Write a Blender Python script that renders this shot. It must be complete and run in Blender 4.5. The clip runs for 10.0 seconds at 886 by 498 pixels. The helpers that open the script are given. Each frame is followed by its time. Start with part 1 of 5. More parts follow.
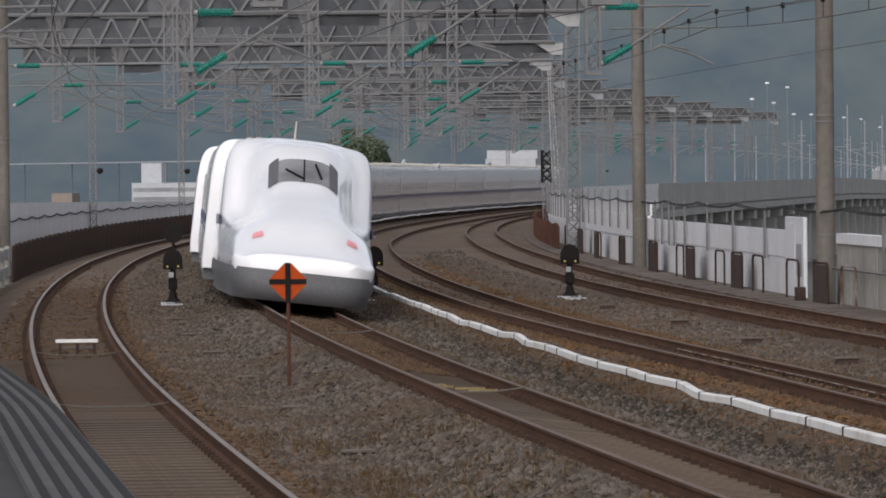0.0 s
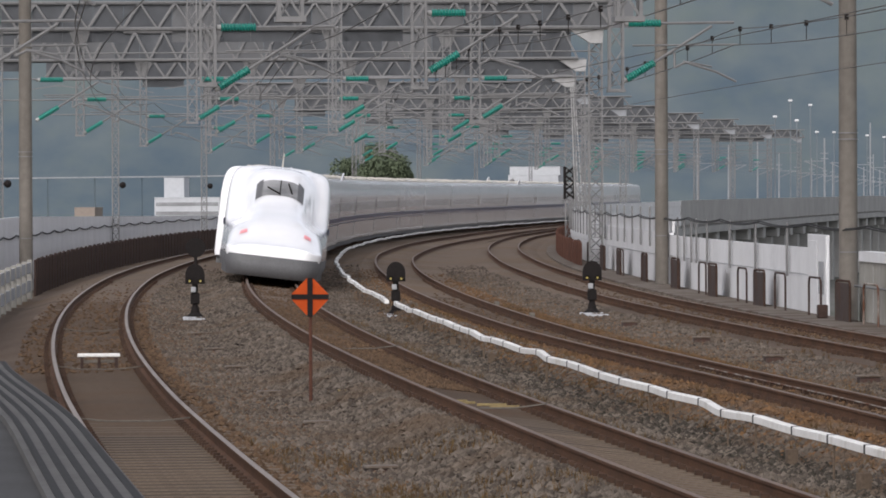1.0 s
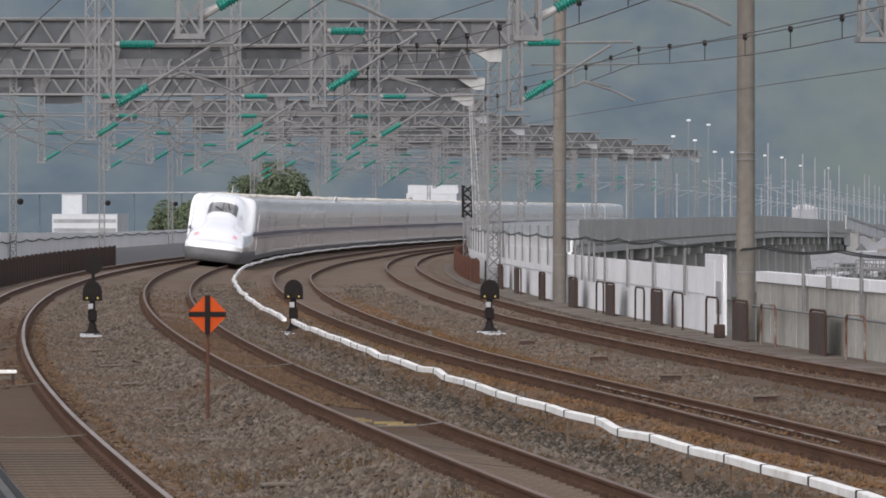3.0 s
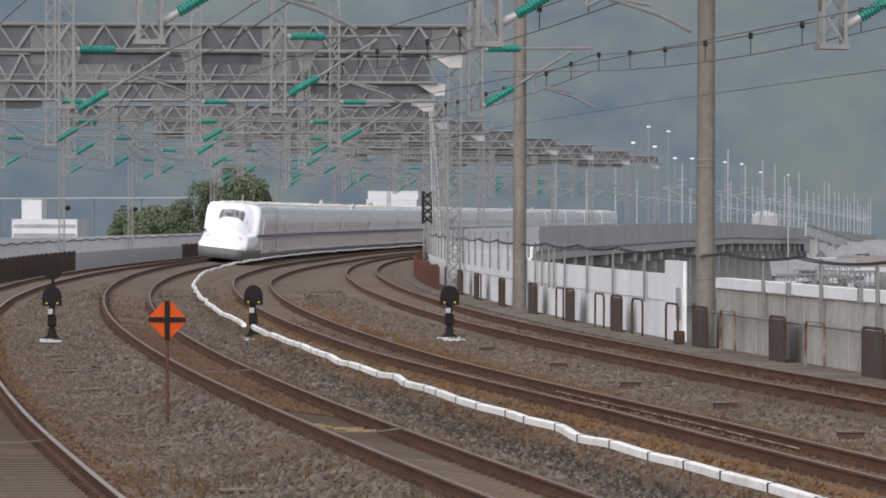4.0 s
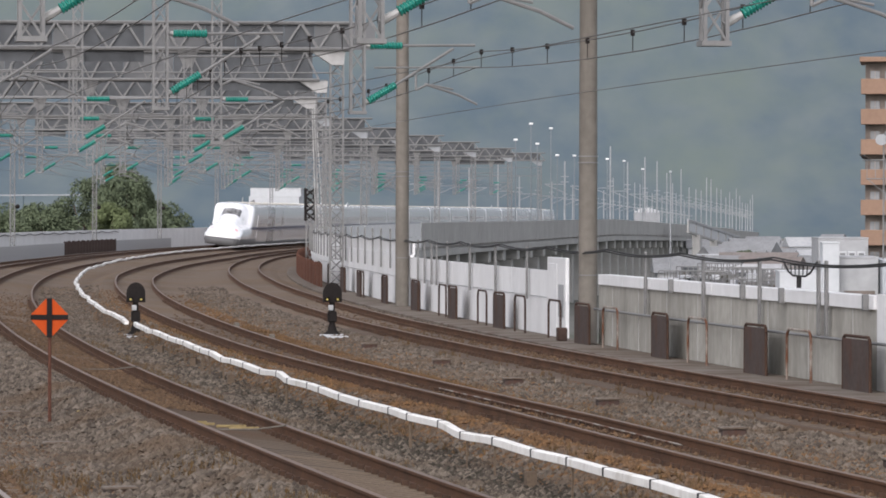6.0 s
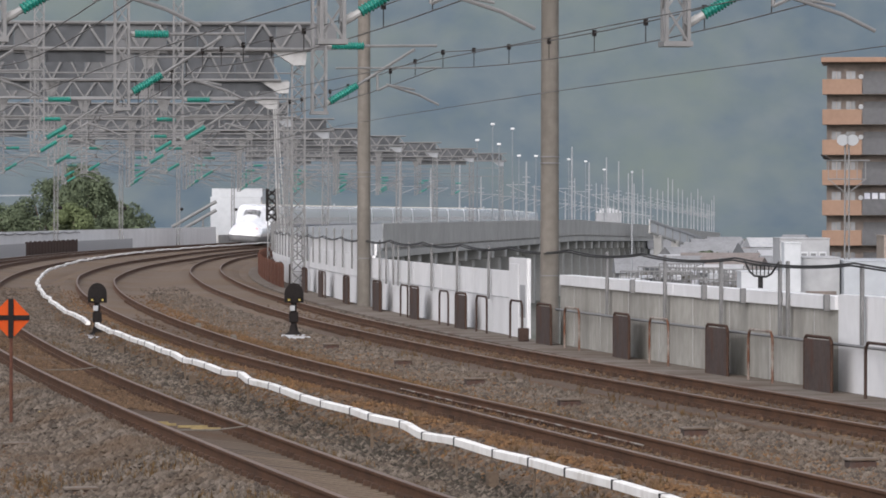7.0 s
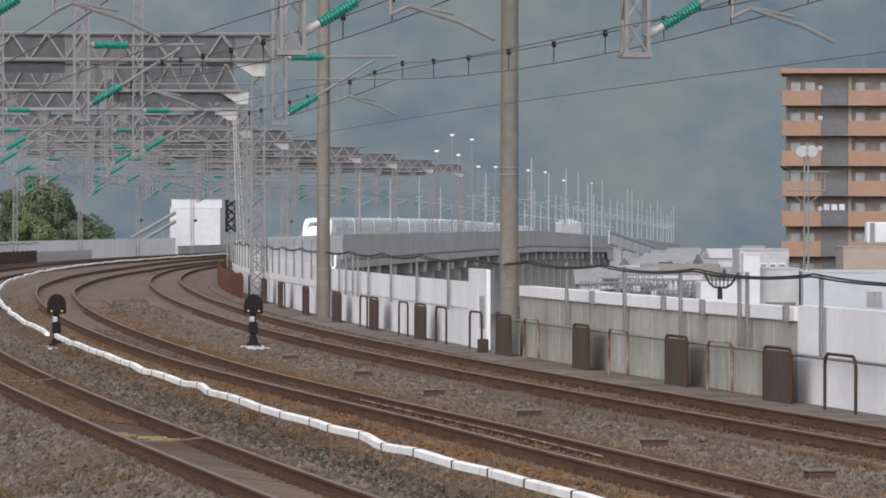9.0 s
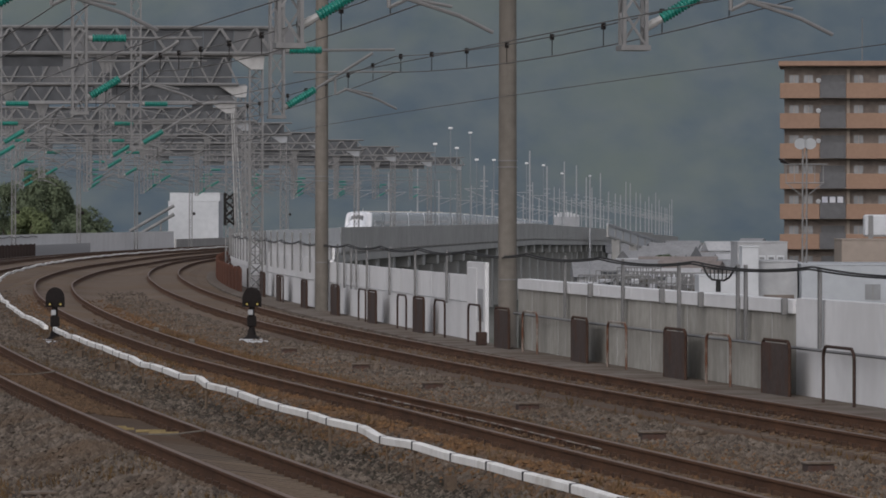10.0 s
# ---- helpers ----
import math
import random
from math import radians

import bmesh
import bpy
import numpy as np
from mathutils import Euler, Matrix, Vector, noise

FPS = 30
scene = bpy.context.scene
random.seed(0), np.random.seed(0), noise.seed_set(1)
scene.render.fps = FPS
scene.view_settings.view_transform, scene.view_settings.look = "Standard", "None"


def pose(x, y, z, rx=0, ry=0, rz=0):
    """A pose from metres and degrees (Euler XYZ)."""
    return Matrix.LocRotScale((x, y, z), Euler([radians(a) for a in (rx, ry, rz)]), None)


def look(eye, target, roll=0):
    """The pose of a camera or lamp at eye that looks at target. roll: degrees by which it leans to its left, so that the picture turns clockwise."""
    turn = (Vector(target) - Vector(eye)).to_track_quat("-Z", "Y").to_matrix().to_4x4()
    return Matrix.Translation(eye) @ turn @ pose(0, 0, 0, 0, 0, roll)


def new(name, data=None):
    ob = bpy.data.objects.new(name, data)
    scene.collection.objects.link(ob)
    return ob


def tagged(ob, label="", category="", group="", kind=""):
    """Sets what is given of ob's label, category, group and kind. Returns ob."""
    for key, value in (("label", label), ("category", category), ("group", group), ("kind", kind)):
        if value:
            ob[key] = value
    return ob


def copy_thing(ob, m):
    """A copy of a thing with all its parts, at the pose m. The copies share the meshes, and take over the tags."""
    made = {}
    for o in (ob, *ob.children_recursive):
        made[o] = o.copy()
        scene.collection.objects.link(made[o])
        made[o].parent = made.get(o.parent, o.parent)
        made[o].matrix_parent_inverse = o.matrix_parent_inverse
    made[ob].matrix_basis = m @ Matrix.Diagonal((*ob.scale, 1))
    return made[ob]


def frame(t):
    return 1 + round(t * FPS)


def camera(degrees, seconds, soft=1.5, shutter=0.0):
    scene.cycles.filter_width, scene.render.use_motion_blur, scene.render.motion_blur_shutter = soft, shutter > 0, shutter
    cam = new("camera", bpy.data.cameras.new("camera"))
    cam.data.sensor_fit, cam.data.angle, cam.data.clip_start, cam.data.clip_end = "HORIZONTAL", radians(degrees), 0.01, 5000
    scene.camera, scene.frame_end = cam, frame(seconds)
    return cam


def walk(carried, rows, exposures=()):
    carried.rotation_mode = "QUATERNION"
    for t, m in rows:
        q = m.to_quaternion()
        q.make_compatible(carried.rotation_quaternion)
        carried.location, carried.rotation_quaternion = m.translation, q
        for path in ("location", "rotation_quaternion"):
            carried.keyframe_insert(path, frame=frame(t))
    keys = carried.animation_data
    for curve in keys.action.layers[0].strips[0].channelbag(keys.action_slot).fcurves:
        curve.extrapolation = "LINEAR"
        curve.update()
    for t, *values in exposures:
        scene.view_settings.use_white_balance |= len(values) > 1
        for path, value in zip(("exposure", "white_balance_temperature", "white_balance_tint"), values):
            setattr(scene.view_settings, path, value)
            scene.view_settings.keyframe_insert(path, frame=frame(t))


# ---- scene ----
# ---- camera: stands on the platform end and pans ----
cam = camera(2 * math.degrees(math.atan(784 / 9060)), 10.0, soft=1.75)
EYE_Z = 2.82


def aim(pan, tilt, roll):
    """Camera pose from pan to the right, tilt up and roll, in 1/9060 radian."""
    return (Matrix.Translation((0, 0, EYE_Z)) @ Matrix.Rotation(-pan / 9060, 4, "Z") @ Matrix.Rotation(tilt / 9060, 4, "X")
            @ Matrix.Rotation(roll / 9060, 4, "Y") @ Matrix.Rotation(radians(90), 4, "X"))


walk(cam, [(t, aim(*a)) for t, *a in (
    (0.0, -562.3, -129.8, 81.4), (0.5, -573.6, -121.3, 66.4), (1.0, -601.6, -101.4, 37.0), (1.5, -567.2, -88.2, 23.5),
    (2.0, -510.2, -82.4, 14.6), (2.5, -470.1, -80.2, 4.8), (2.7, -447.0, -76.5, 0.0), (3.8, -369.0, -57.0, -24.0), (4.0, -350.0, -58.8, -25.7),
    (4.5, -327.5, -66.0, -32.1), (5.0, -267.4, -63.1, -36.9), (5.5, -198.3, -64.1, -23.9), (6.0, -142.3, -63.6, -16.7),
    (7.5, -62.2, -61.1, -16.4), (8.0, -53.0, -48.2, -19.3), (8.5, -18.1, -41.7, -23.9), (9.0, -2.9, -43.1, -16.9),
    (9.5, -9.4, -50.3, -7.5), (10.0, 0.0, -55.5, -7.8))],
    exposures=[(t, e, 6450, 15) for t, e in ((0.0, -0.64), (0.5, -0.49), (1.0, -0.34), (2.5, -0.19), (4.0, -0.1), (5.5, -0.03), (7.5, -0.01),
                                             (9.6, -0.02), (9.7, -0.09), (10.0, -0.92))])

# ---- light: bright overcast ----
world = bpy.data.worlds.new("overcast_sky")
scene.world = world
world.use_nodes = True
wn, wl = world.node_tree.nodes, world.node_tree.links
sky = wn.new("ShaderNodeTexSky")
sky.sky_type, sky.sun_disc = "NISHITA", False
sky.sun_elevation, sky.sun_rotation = radians(35), radians(196)
sky.air_density, sky.dust_density, sky.ozone_density = 1.0, 2.5, 1.2
cloud = wn.new("ShaderNodeHueSaturation")
cloud.inputs["Saturation"].default_value = 0.3
wl.new(sky.outputs["Color"], cloud.inputs["Color"])
wl.new(cloud.outputs["Color"], wn["Background"].inputs["Color"])
wn["Background"].inputs["Strength"].default_value = 0.26
sun = bpy.data.lights.new("sun", "SUN")
sun.energy, sun.angle, sun.color = 2.1, radians(80), (1.0, 0.98, 0.95)
sun_ob = new("sun", sun)
sun_ob.matrix_world = look((0, 0, 50), (19, 68, 0))


# ---- materials ----
def rgb(c):
    return (c[0], c[1], c[2], 1.0)


def mat(name, c1, c2=None, rough=0.8, metal=0.0, fine=18.0, coarse=0.6, bump=0.0, spread=0.5, emit=None, power=0.0, island=False, dist=0.02, c3=None, patch=0.35, cut=0.5, tall=1.0):
    """A mix of two colours over noise at two scales, with relief."""
    m = bpy.data.materials.new(name)
    m.use_nodes = True
    n, l = m.node_tree.nodes, m.node_tree.links
    b = n["Principled BSDF"]
    b.inputs["Roughness"].default_value, b.inputs["Metallic"].default_value = rough, metal
    if rough >= 0.7:
        b.inputs["Specular IOR Level"].default_value = 0.15
    c2 = c2 or tuple(v * 0.75 for v in c1)
    tc = n.new("ShaderNodeTexCoord")
    na, nb = n.new("ShaderNodeTexNoise"), n.new("ShaderNodeTexNoise")
    na.inputs["Scale"].default_value, nb.inputs["Scale"].default_value = fine, coarse
    na.inputs["Detail"].default_value, nb.inputs["Detail"].default_value = 5, 3
    for q in (na, nb):
        l.new(tc.outputs["Object"], q.inputs["Vector"])
    mx = n.new("ShaderNodeMath")
    mx.operation = "MULTIPLY_ADD"
    mx.inputs[1].default_value = 0.5
    half = n.new("ShaderNodeMath")
    half.operation = "MULTIPLY"
    half.inputs[1].default_value = 0.5
    l.new(nb.outputs["Fac"], half.inputs[0])
    l.new(na.outputs["Fac"], mx.inputs[0])
    l.new(half.outputs[0], mx.inputs[2])
    rp = n.new("ShaderNodeMapRange")
    rp.inputs["From Min"].default_value, rp.inputs["From Max"].default_value = 0.5 - spread * 0.3, 0.5 + spread * 0.3
    l.new(mx.outputs[0], rp.inputs["Value"])
    fac = rp.outputs[0]
    if island:
        gi = n.new("ShaderNodeNewGeometry")
        av = n.new("ShaderNodeMath")
        av.operation = "MULTIPLY_ADD"
        av.inputs[1].default_value = 0.7
        sc = n.new("ShaderNodeMath")
        sc.operation = "MULTIPLY"
        sc.inputs[1].default_value = 0.3
        l.new(fac, sc.inputs[0])
        l.new(gi.outputs["Random Per Island"], av.inputs[0])
        l.new(sc.outputs[0], av.inputs[2])
        fac = av.outputs[0]
    mc = n.new("ShaderNodeMix")
    mc.data_type = "RGBA"
    mc.inputs["A"].default_value, mc.inputs["B"].default_value = rgb(c1), rgb(c2)
    l.new(fac, mc.inputs["Factor"])
    out = mc.outputs["Result"]
    if c3:
        nc = n.new("ShaderNodeTexNoise")
        nc.inputs["Scale"].default_value, nc.inputs["Detail"].default_value, nc.inputs["Roughness"].default_value = patch, 6, 0.65
        mp = n.new("ShaderNodeMapping")
        mp.inputs["Scale"].default_value = (1.0, 1.0, 1.0 / tall)
        l.new(tc.outputs["Object"], mp.inputs["Vector"])
        l.new(mp.outputs["Vector"], nc.inputs["Vector"])
        rc = n.new("ShaderNodeMapRange")
        rc.inputs["From Min"].default_value, rc.inputs["From Max"].default_value = cut - 0.06, cut + 0.14
        l.new(nc.outputs["Fac"], rc.inputs["Value"])
        m3 = n.new("ShaderNodeMix")
        m3.data_type = "RGBA"
        m3.inputs["B"].default_value = rgb(c3)
        l.new(rc.outputs[0], m3.inputs["Factor"])
        l.new(out, m3.inputs["A"])
        out = m3.outputs["Result"]
    l.new(out, b.inputs["Base Color"])
    if bump:
        bp = n.new("ShaderNodeBump")
        bp.inputs["Strength"].default_value, bp.inputs["Distance"].default_value = bump, dist
        l.new(na.outputs["Fac"], bp.inputs["Height"])
        l.new(bp.outputs["Normal"], b.inputs["Normal"])
    if emit:
        b.inputs["Emission Color"].default_value, b.inputs["Emission Strength"].default_value = rgb(emit), power
    return m


M = {}
M["ballast_grey"] = mat("grey_ballast", (0.082, 0.064, 0.05), (0.028, 0.02, 0.016), 0.95, fine=9, coarse=0.4, bump=1.0, spread=0.7, dist=0.08, c3=(0.08, 0.047, 0.026), patch=0.4, cut=0.5)
M["ballast_rust"] = mat("rusty_ballast", (0.13, 0.098, 0.074), (0.068, 0.049, 0.037), 0.95, fine=9, coarse=0.2, bump=1.0, spread=0.7, dist=0.08, c3=(0.085, 0.06, 0.043), patch=0.3, cut=0.54)
M["ballast_orange"] = mat("rust_dusted_ballast", (0.12, 0.07, 0.036), (0.06, 0.037, 0.023), 0.95, fine=9, coarse=0.3, bump=1.0, spread=0.8, dist=0.08, c3=(0.08, 0.06, 0.045), patch=0.35, cut=0.54)
M["stones"] = mat("ballast_stones", (0.155, 0.13, 0.105), (0.026, 0.02, 0.016), 0.95, fine=6, bump=0.3, island=True, c3=(0.088, 0.062, 0.042), patch=0.3, cut=0.56)
M["stones_brown"] = mat("brown_stones", (0.135, 0.086, 0.052), (0.05, 0.033, 0.021), 0.95, fine=6, bump=0.3, island=True)
M["stones_rust"] = mat("rusty_stones", (0.165, 0.092, 0.043), (0.055, 0.034, 0.02), 0.95, fine=6, bump=0.3, island=True, c3=(0.1, 0.074, 0.055), patch=0.4, cut=0.55)
M["rail_side"] = mat("rusty_rail_steel", (0.11, 0.057, 0.032), (0.05, 0.028, 0.018), 0.85, 0.0, fine=25, coarse=1)
M["rail_top"] = mat("worn_rail_head", (0.27, 0.225, 0.189), (0.153, 0.117, 0.09), 0.5, 0.4, fine=20, coarse=0.4)
M["sleeper"] = mat("weathered_sleeper", (0.14, 0.108, 0.078), (0.08, 0.058, 0.042), 0.9, fine=20, bump=0.3)
M["clip"] = mat("rail_clip_steel", (0.075, 0.045, 0.03), (0.035, 0.022, 0.016), 0.8, 0.1)
M["concrete"] = mat("stained_concrete", (0.37, 0.363, 0.33), (0.23, 0.22, 0.195), 0.9, fine=4, coarse=0.5, bump=0.2, spread=0.8, c3=(0.19, 0.183, 0.165), patch=0.6, cut=0.53, tall=3.0)
M["slab"] = mat("weathered_slab", (0.145, 0.132, 0.112), (0.085, 0.075, 0.065), 0.9, fine=12, coarse=2)
M["concrete_far"] = mat("grey_viaduct_concrete", (0.36, 0.36, 0.347), (0.25, 0.25, 0.243), 0.9, fine=0.8, coarse=0.15, spread=0.8)
M["pole_concrete"] = mat("spun_concrete_pole", (0.158, 0.144, 0.126), (0.11, 0.1, 0.087), 0.85, fine=5, coarse=0.5, bump=0.1, c3=(0.095, 0.086, 0.074), patch=0.9, cut=0.55, tall=6.0)
M["white_paint"] = mat("white_painted_panel", (0.64, 0.645, 0.65), (0.55, 0.555, 0.56), 0.6, fine=3, coarse=0.5, c3=(0.55, 0.555, 0.555), patch=0.5, cut=0.56, tall=3.0)
M["trough"] = mat("white_trough_cover", (0.74, 0.735, 0.71), (0.6, 0.59, 0.56), 0.55, fine=6, coarse=1.0, c3=(0.5, 0.48, 0.44), patch=1.5, cut=0.6)
M["rust"] = mat("rusty_steel", (0.068, 0.044, 0.0352), (0.0288, 0.02, 0.0176), 0.9, 0.0, fine=12, coarse=2, bump=0.3, spread=0.8)
M["steel"] = mat("galvanised_steel", (0.175, 0.176, 0.175), (0.105, 0.106, 0.105), 0.6, 0.2, fine=8, coarse=0.8, spread=0.8)
M["steel_dark"] = mat("grey_steel_sheet", (0.118, 0.125, 0.133), (0.05, 0.053, 0.057), 0.7, 0.2, fine=1.2, coarse=0.3, spread=0.9)
M["dark"] = mat("black_painted_metal", (0.018, 0.015, 0.014), (0.009, 0.008, 0.008), 0.9)
M["rubber"] = mat("black_cable_sheath", (0.03, 0.03, 0.03), (0.02, 0.02, 0.02), 0.7)
M["wire"] = mat("copper_wire_dull", (0.09, 0.085, 0.08), (0.06, 0.055, 0.05), 0.6, 0.4)
M["green"] = mat("green_insulator", (0.004, 0.17, 0.13), (0.002, 0.12, 0.095), 0.5, fine=10)
M["orange"] = mat("orange_sign_paint", (0.41, 0.058, 0.007), (0.33, 0.047, 0.006), 0.7, fine=8)
M["brown_pole"] = mat("brown_rusty_post", (0.1, 0.045, 0.03), (0.06, 0.028, 0.02), 0.8)
M["platform"] = mat("platform_asphalt", (0.062, 0.062, 0.062), (0.04, 0.04, 0.04), 0.85, fine=30, coarse=1, bump=0.2)
M["groove"] = mat("dark_edge_strip", (0.025, 0.025, 0.025), (0.016, 0.016, 0.016), 0.8)
M["train_white"] = mat("train_white_enamel", (0.83, 0.835, 0.84), (0.78, 0.785, 0.79), 0.22, fine=2, coarse=0.3)
coat = M["train_white"].node_tree.nodes["Principled BSDF"].inputs
coat["Coat Weight"].default_value, coat["Coat Roughness"].default_value, coat["Coat IOR"].default_value = 0.75, 0.12, 1.5
M["train_grey"] = mat("train_skirt_grey", (0.12, 0.122, 0.125), (0.085, 0.086, 0.09), 0.6)
M["train_roof"] = mat("train_roof_grime", (0.46, 0.435, 0.385), (0.34, 0.32, 0.28), 0.6, fine=3, coarse=0.4)
M["train_blue"] = mat("train_dark_blue_line", (0.05, 0.065, 0.13), (0.04, 0.055, 0.11), 0.3)
M["glass"] = mat("tinted_window_glass", (0.07, 0.075, 0.08), (0.05, 0.055, 0.06), 0.12)
M["car_glass"] = mat("train_window_glass", (0.4, 0.405, 0.41), (0.34, 0.345, 0.35), 0.15)
M["pane"] = mat("far_window_pane", (0.2, 0.21, 0.22), (0.12, 0.125, 0.13), 0.2, fine=0.7)
M["screen_glass"] = mat("windscreen_glass", (0.3, 0.3, 0.3), (0.14, 0.14, 0.14), 0.1, fine=1.5)
M["tail_red"] = mat("red_tail_lamp_lens", (0.7, 0.3, 0.32), emit=(1.0, 0.4, 0.42), power=0.15)
M["yellow_lamp"] = mat("yellow_signal_lens", (0.1, 0.08, 0.03), (0.08, 0.06, 0.02), 0.4, emit=(1.0, 0.78, 0.2), power=0.5)
# Leaf greens are lifted; some distance haze is in the colour.
M["leaf"] = mat("dark_green_leaves", (0.064, 0.084, 0.052), (0.094, 0.116, 0.068), 0.7, fine=0.6, coarse=0.2, island=True)
M["leaf_light"] = mat("light_green_leaves", (0.08, 0.102, 0.048), (0.1, 0.122, 0.0576), 0.7, fine=0.6, coarse=0.2, island=True)
M["bark"] = mat("bark", (0.1, 0.075, 0.055), (0.06, 0.045, 0.035), 0.9)
M["ground"] = mat("town_ground", (0.15, 0.15, 0.139), (0.075, 0.0863, 0.0638), 0.95, fine=0.05, coarse=0.01)
# Distance haze is mixed into these blue-grey woodland colours.
M["hill"] = mat("haze_tinted_wooded_hill", (0.056, 0.081, 0.103), (0.1, 0.121, 0.127), 1.0, fine=0.045, coarse=0.006, spread=0.5, c3=(0.097, 0.12, 0.108), patch=0.006, cut=0.54)
# Steel lightened and blued: the distance haze is in the colour.
M["far_steel"] = mat("haze_tinted_far_steel", (0.26, 0.272, 0.285), (0.2, 0.21, 0.22), 0.8, fine=1)
M["render_blue"] = mat("blue_grey_render", (0.325, 0.345, 0.365), (0.27, 0.288, 0.303), 0.85, fine=1.5, coarse=0.2)
M["terracotta"] = mat("salmon_tile_cladding", (0.222, 0.146, 0.105), (0.19, 0.124, 0.09), 0.75, fine=3, coarse=0.4)
M["beige"] = mat("beige_render", (0.246, 0.21, 0.178), (0.199, 0.168, 0.142), 0.85, fine=2, coarse=0.3)
M["recess"] = mat("dark_brown_recess", (0.166, 0.14, 0.124), (0.109, 0.0926, 0.0829), 0.8, fine=2)
M["render_white"] = mat("white_render_wall", (0.43, 0.445, 0.46), (0.352, 0.367, 0.382), 0.85, fine=1.5, coarse=0.2)
M["render_grey"] = mat("grey_render_wall", (0.338, 0.345, 0.352), (0.247, 0.255, 0.262), 0.85, fine=1.5, coarse=0.2)
# Tile grey raised to take in the haze over the town.
M["roof_tile"] = mat("grey_roof_tiles", (0.22, 0.226, 0.233), (0.15, 0.155, 0.16), 0.8, fine=3, coarse=0.5)
M["roof_red"] = mat("brown_grey_roof", (0.2, 0.175, 0.165), (0.13, 0.115, 0.108), 0.8, fine=3, coarse=0.5)
M["laundry"] = mat("pale_fabric", (0.49, 0.497, 0.504), (0.28, 0.294, 0.35), 0.9, fine=2)
# Darkened so that the shade between the near sleepers is in the colour.
M["ballast_dark"] = mat("dark_gap_ballast", (0.05, 0.036, 0.026), (0.024, 0.018, 0.013), 0.95, fine=9, coarse=0.4, bump=0.8, spread=0.7, dist=0.03)
M["path"] = mat("dirty_path_concrete", (0.17, 0.15, 0.13), (0.1, 0.085, 0.07), 0.9, fine=6, coarse=0.5, bump=0.2, spread=0.8, c3=(0.085, 0.06, 0.043), patch=0.8, cut=0.5)
M["gusset"] = mat("pale_gusset_paint", (0.32, 0.32, 0.312), (0.23, 0.23, 0.226), 0.6, fine=4, coarse=0.8)
M["steel_mid"] = mat("mid_grey_steel_sheet", (0.16, 0.164, 0.168), (0.09, 0.093, 0.097), 0.7, 0.2, fine=1.0, coarse=0.3, spread=0.9)
# Second haze tint, nearer to the hill colour, for the lamp masts.
M["haze_steel"] = mat("haze_tinted_mast", (0.17, 0.19, 0.205), (0.13, 0.146, 0.158), 0.8, fine=1)
M["weed"] = mat("dry_weeds", (0.13, 0.078, 0.035), (0.06, 0.042, 0.02), 0.95, island=True)
M["rail_brown"] = mat("brown_rail_head", (0.14, 0.088, 0.056), (0.08, 0.05, 0.033), 0.6, 0.2, fine=20, coarse=0.4)
M["stones_dark"] = mat("dark_trough_stones", (0.06, 0.053, 0.042), (0.02, 0.017, 0.013), 0.95, fine=6, bump=0.3, island=True)
M["ballast_tan"] = mat("tan_ballast", (0.152, 0.117, 0.09), (0.096, 0.072, 0.054), 0.95, fine=6, coarse=0.15, bump=0.8, spread=0.7, dist=0.06, c3=(0.12, 0.082, 0.052), patch=0.12, cut=0.52)
M["rust_plate"] = mat("grimed_steel_plate", (0.078, 0.062, 0.056), (0.04, 0.03, 0.027), 0.9, 0.0, fine=10, coarse=1.5, spread=0.8, c3=(0.07, 0.034, 0.022), patch=2.0, cut=0.57, tall=3.0)
M["rust_edge"] = mat("rust_edge_steel", (0.07, 0.04, 0.028), (0.03, 0.019, 0.015), 0.9, 0.0, fine=12, coarse=2, spread=0.8)
M["hoop_pale"] = mat("flaking_pale_tube", (0.3, 0.28, 0.25), (0.2, 0.18, 0.16), 0.8, fine=10, coarse=2, c3=(0.1, 0.045, 0.026), patch=1.6, cut=0.46)
M["yellow_mark"] = mat("faded_yellow_marks", (0.26, 0.2, 0.09), (0.15, 0.115, 0.06), 0.9, fine=10)
M["platform_edge"] = mat("worn_platform_edge", (0.1, 0.098, 0.095), (0.07, 0.068, 0.066), 0.85, fine=14, coarse=1, bump=0.2)
M["balcony_glass"] = mat("smoked_balcony_panel", (0.06, 0.062, 0.066), (0.035, 0.036, 0.04), 0.5, fine=2)
M["ballast_brown"] = mat("brown_dusted_ballast", (0.112, 0.079, 0.053), (0.055, 0.038, 0.026), 0.95, fine=9, coarse=0.25, bump=1.0, spread=0.7, dist=0.05, c3=(0.09, 0.055, 0.033), patch=0.3, cut=0.52)

# ---- line of the railway: curvature over distance ----
KNOTS = (20, 90, 160, 240, 340, 430, 520, 700, 2600)
CURV = (0.00015, 0.00068, 0.00051, 0.0006, 0.00059, 0.00044, 0.00012, -0.00002, 0.0)
LS = np.arange(-60.0, 2600.0, 2.0)
_k = np.where(LS < 20, 0.0, np.interp(LS, KNOTS, CURV))
_start = int(np.searchsorted(LS, 20))
LH = -0.1761 + np.cumsum(_k) * 2 - np.cumsum(_k)[_start] * 2 + _k[_start] * 2
LX, LY = np.cumsum(np.sin(LH)) * 2, np.cumsum(np.cos(LH)) * 2
LX, LY = LX - LX[_start] + 3.935, LY - LY[_start] + 21.969


def heading(s):
    return float(np.interp(s, LS, LH))


def P(s, o=0.0, z=0.0):
    """A point at distance s along the line, o metres to its right, z above rail level; the line falls from 760 m on."""
    h = heading(s)
    return Vector((float(np.interp(s, LS, LX)) + math.cos(h) * o, float(np.interp(s, LS, LY)) - math.sin(h) * o, z - 0.0055 * max(0.0, s - 760)))


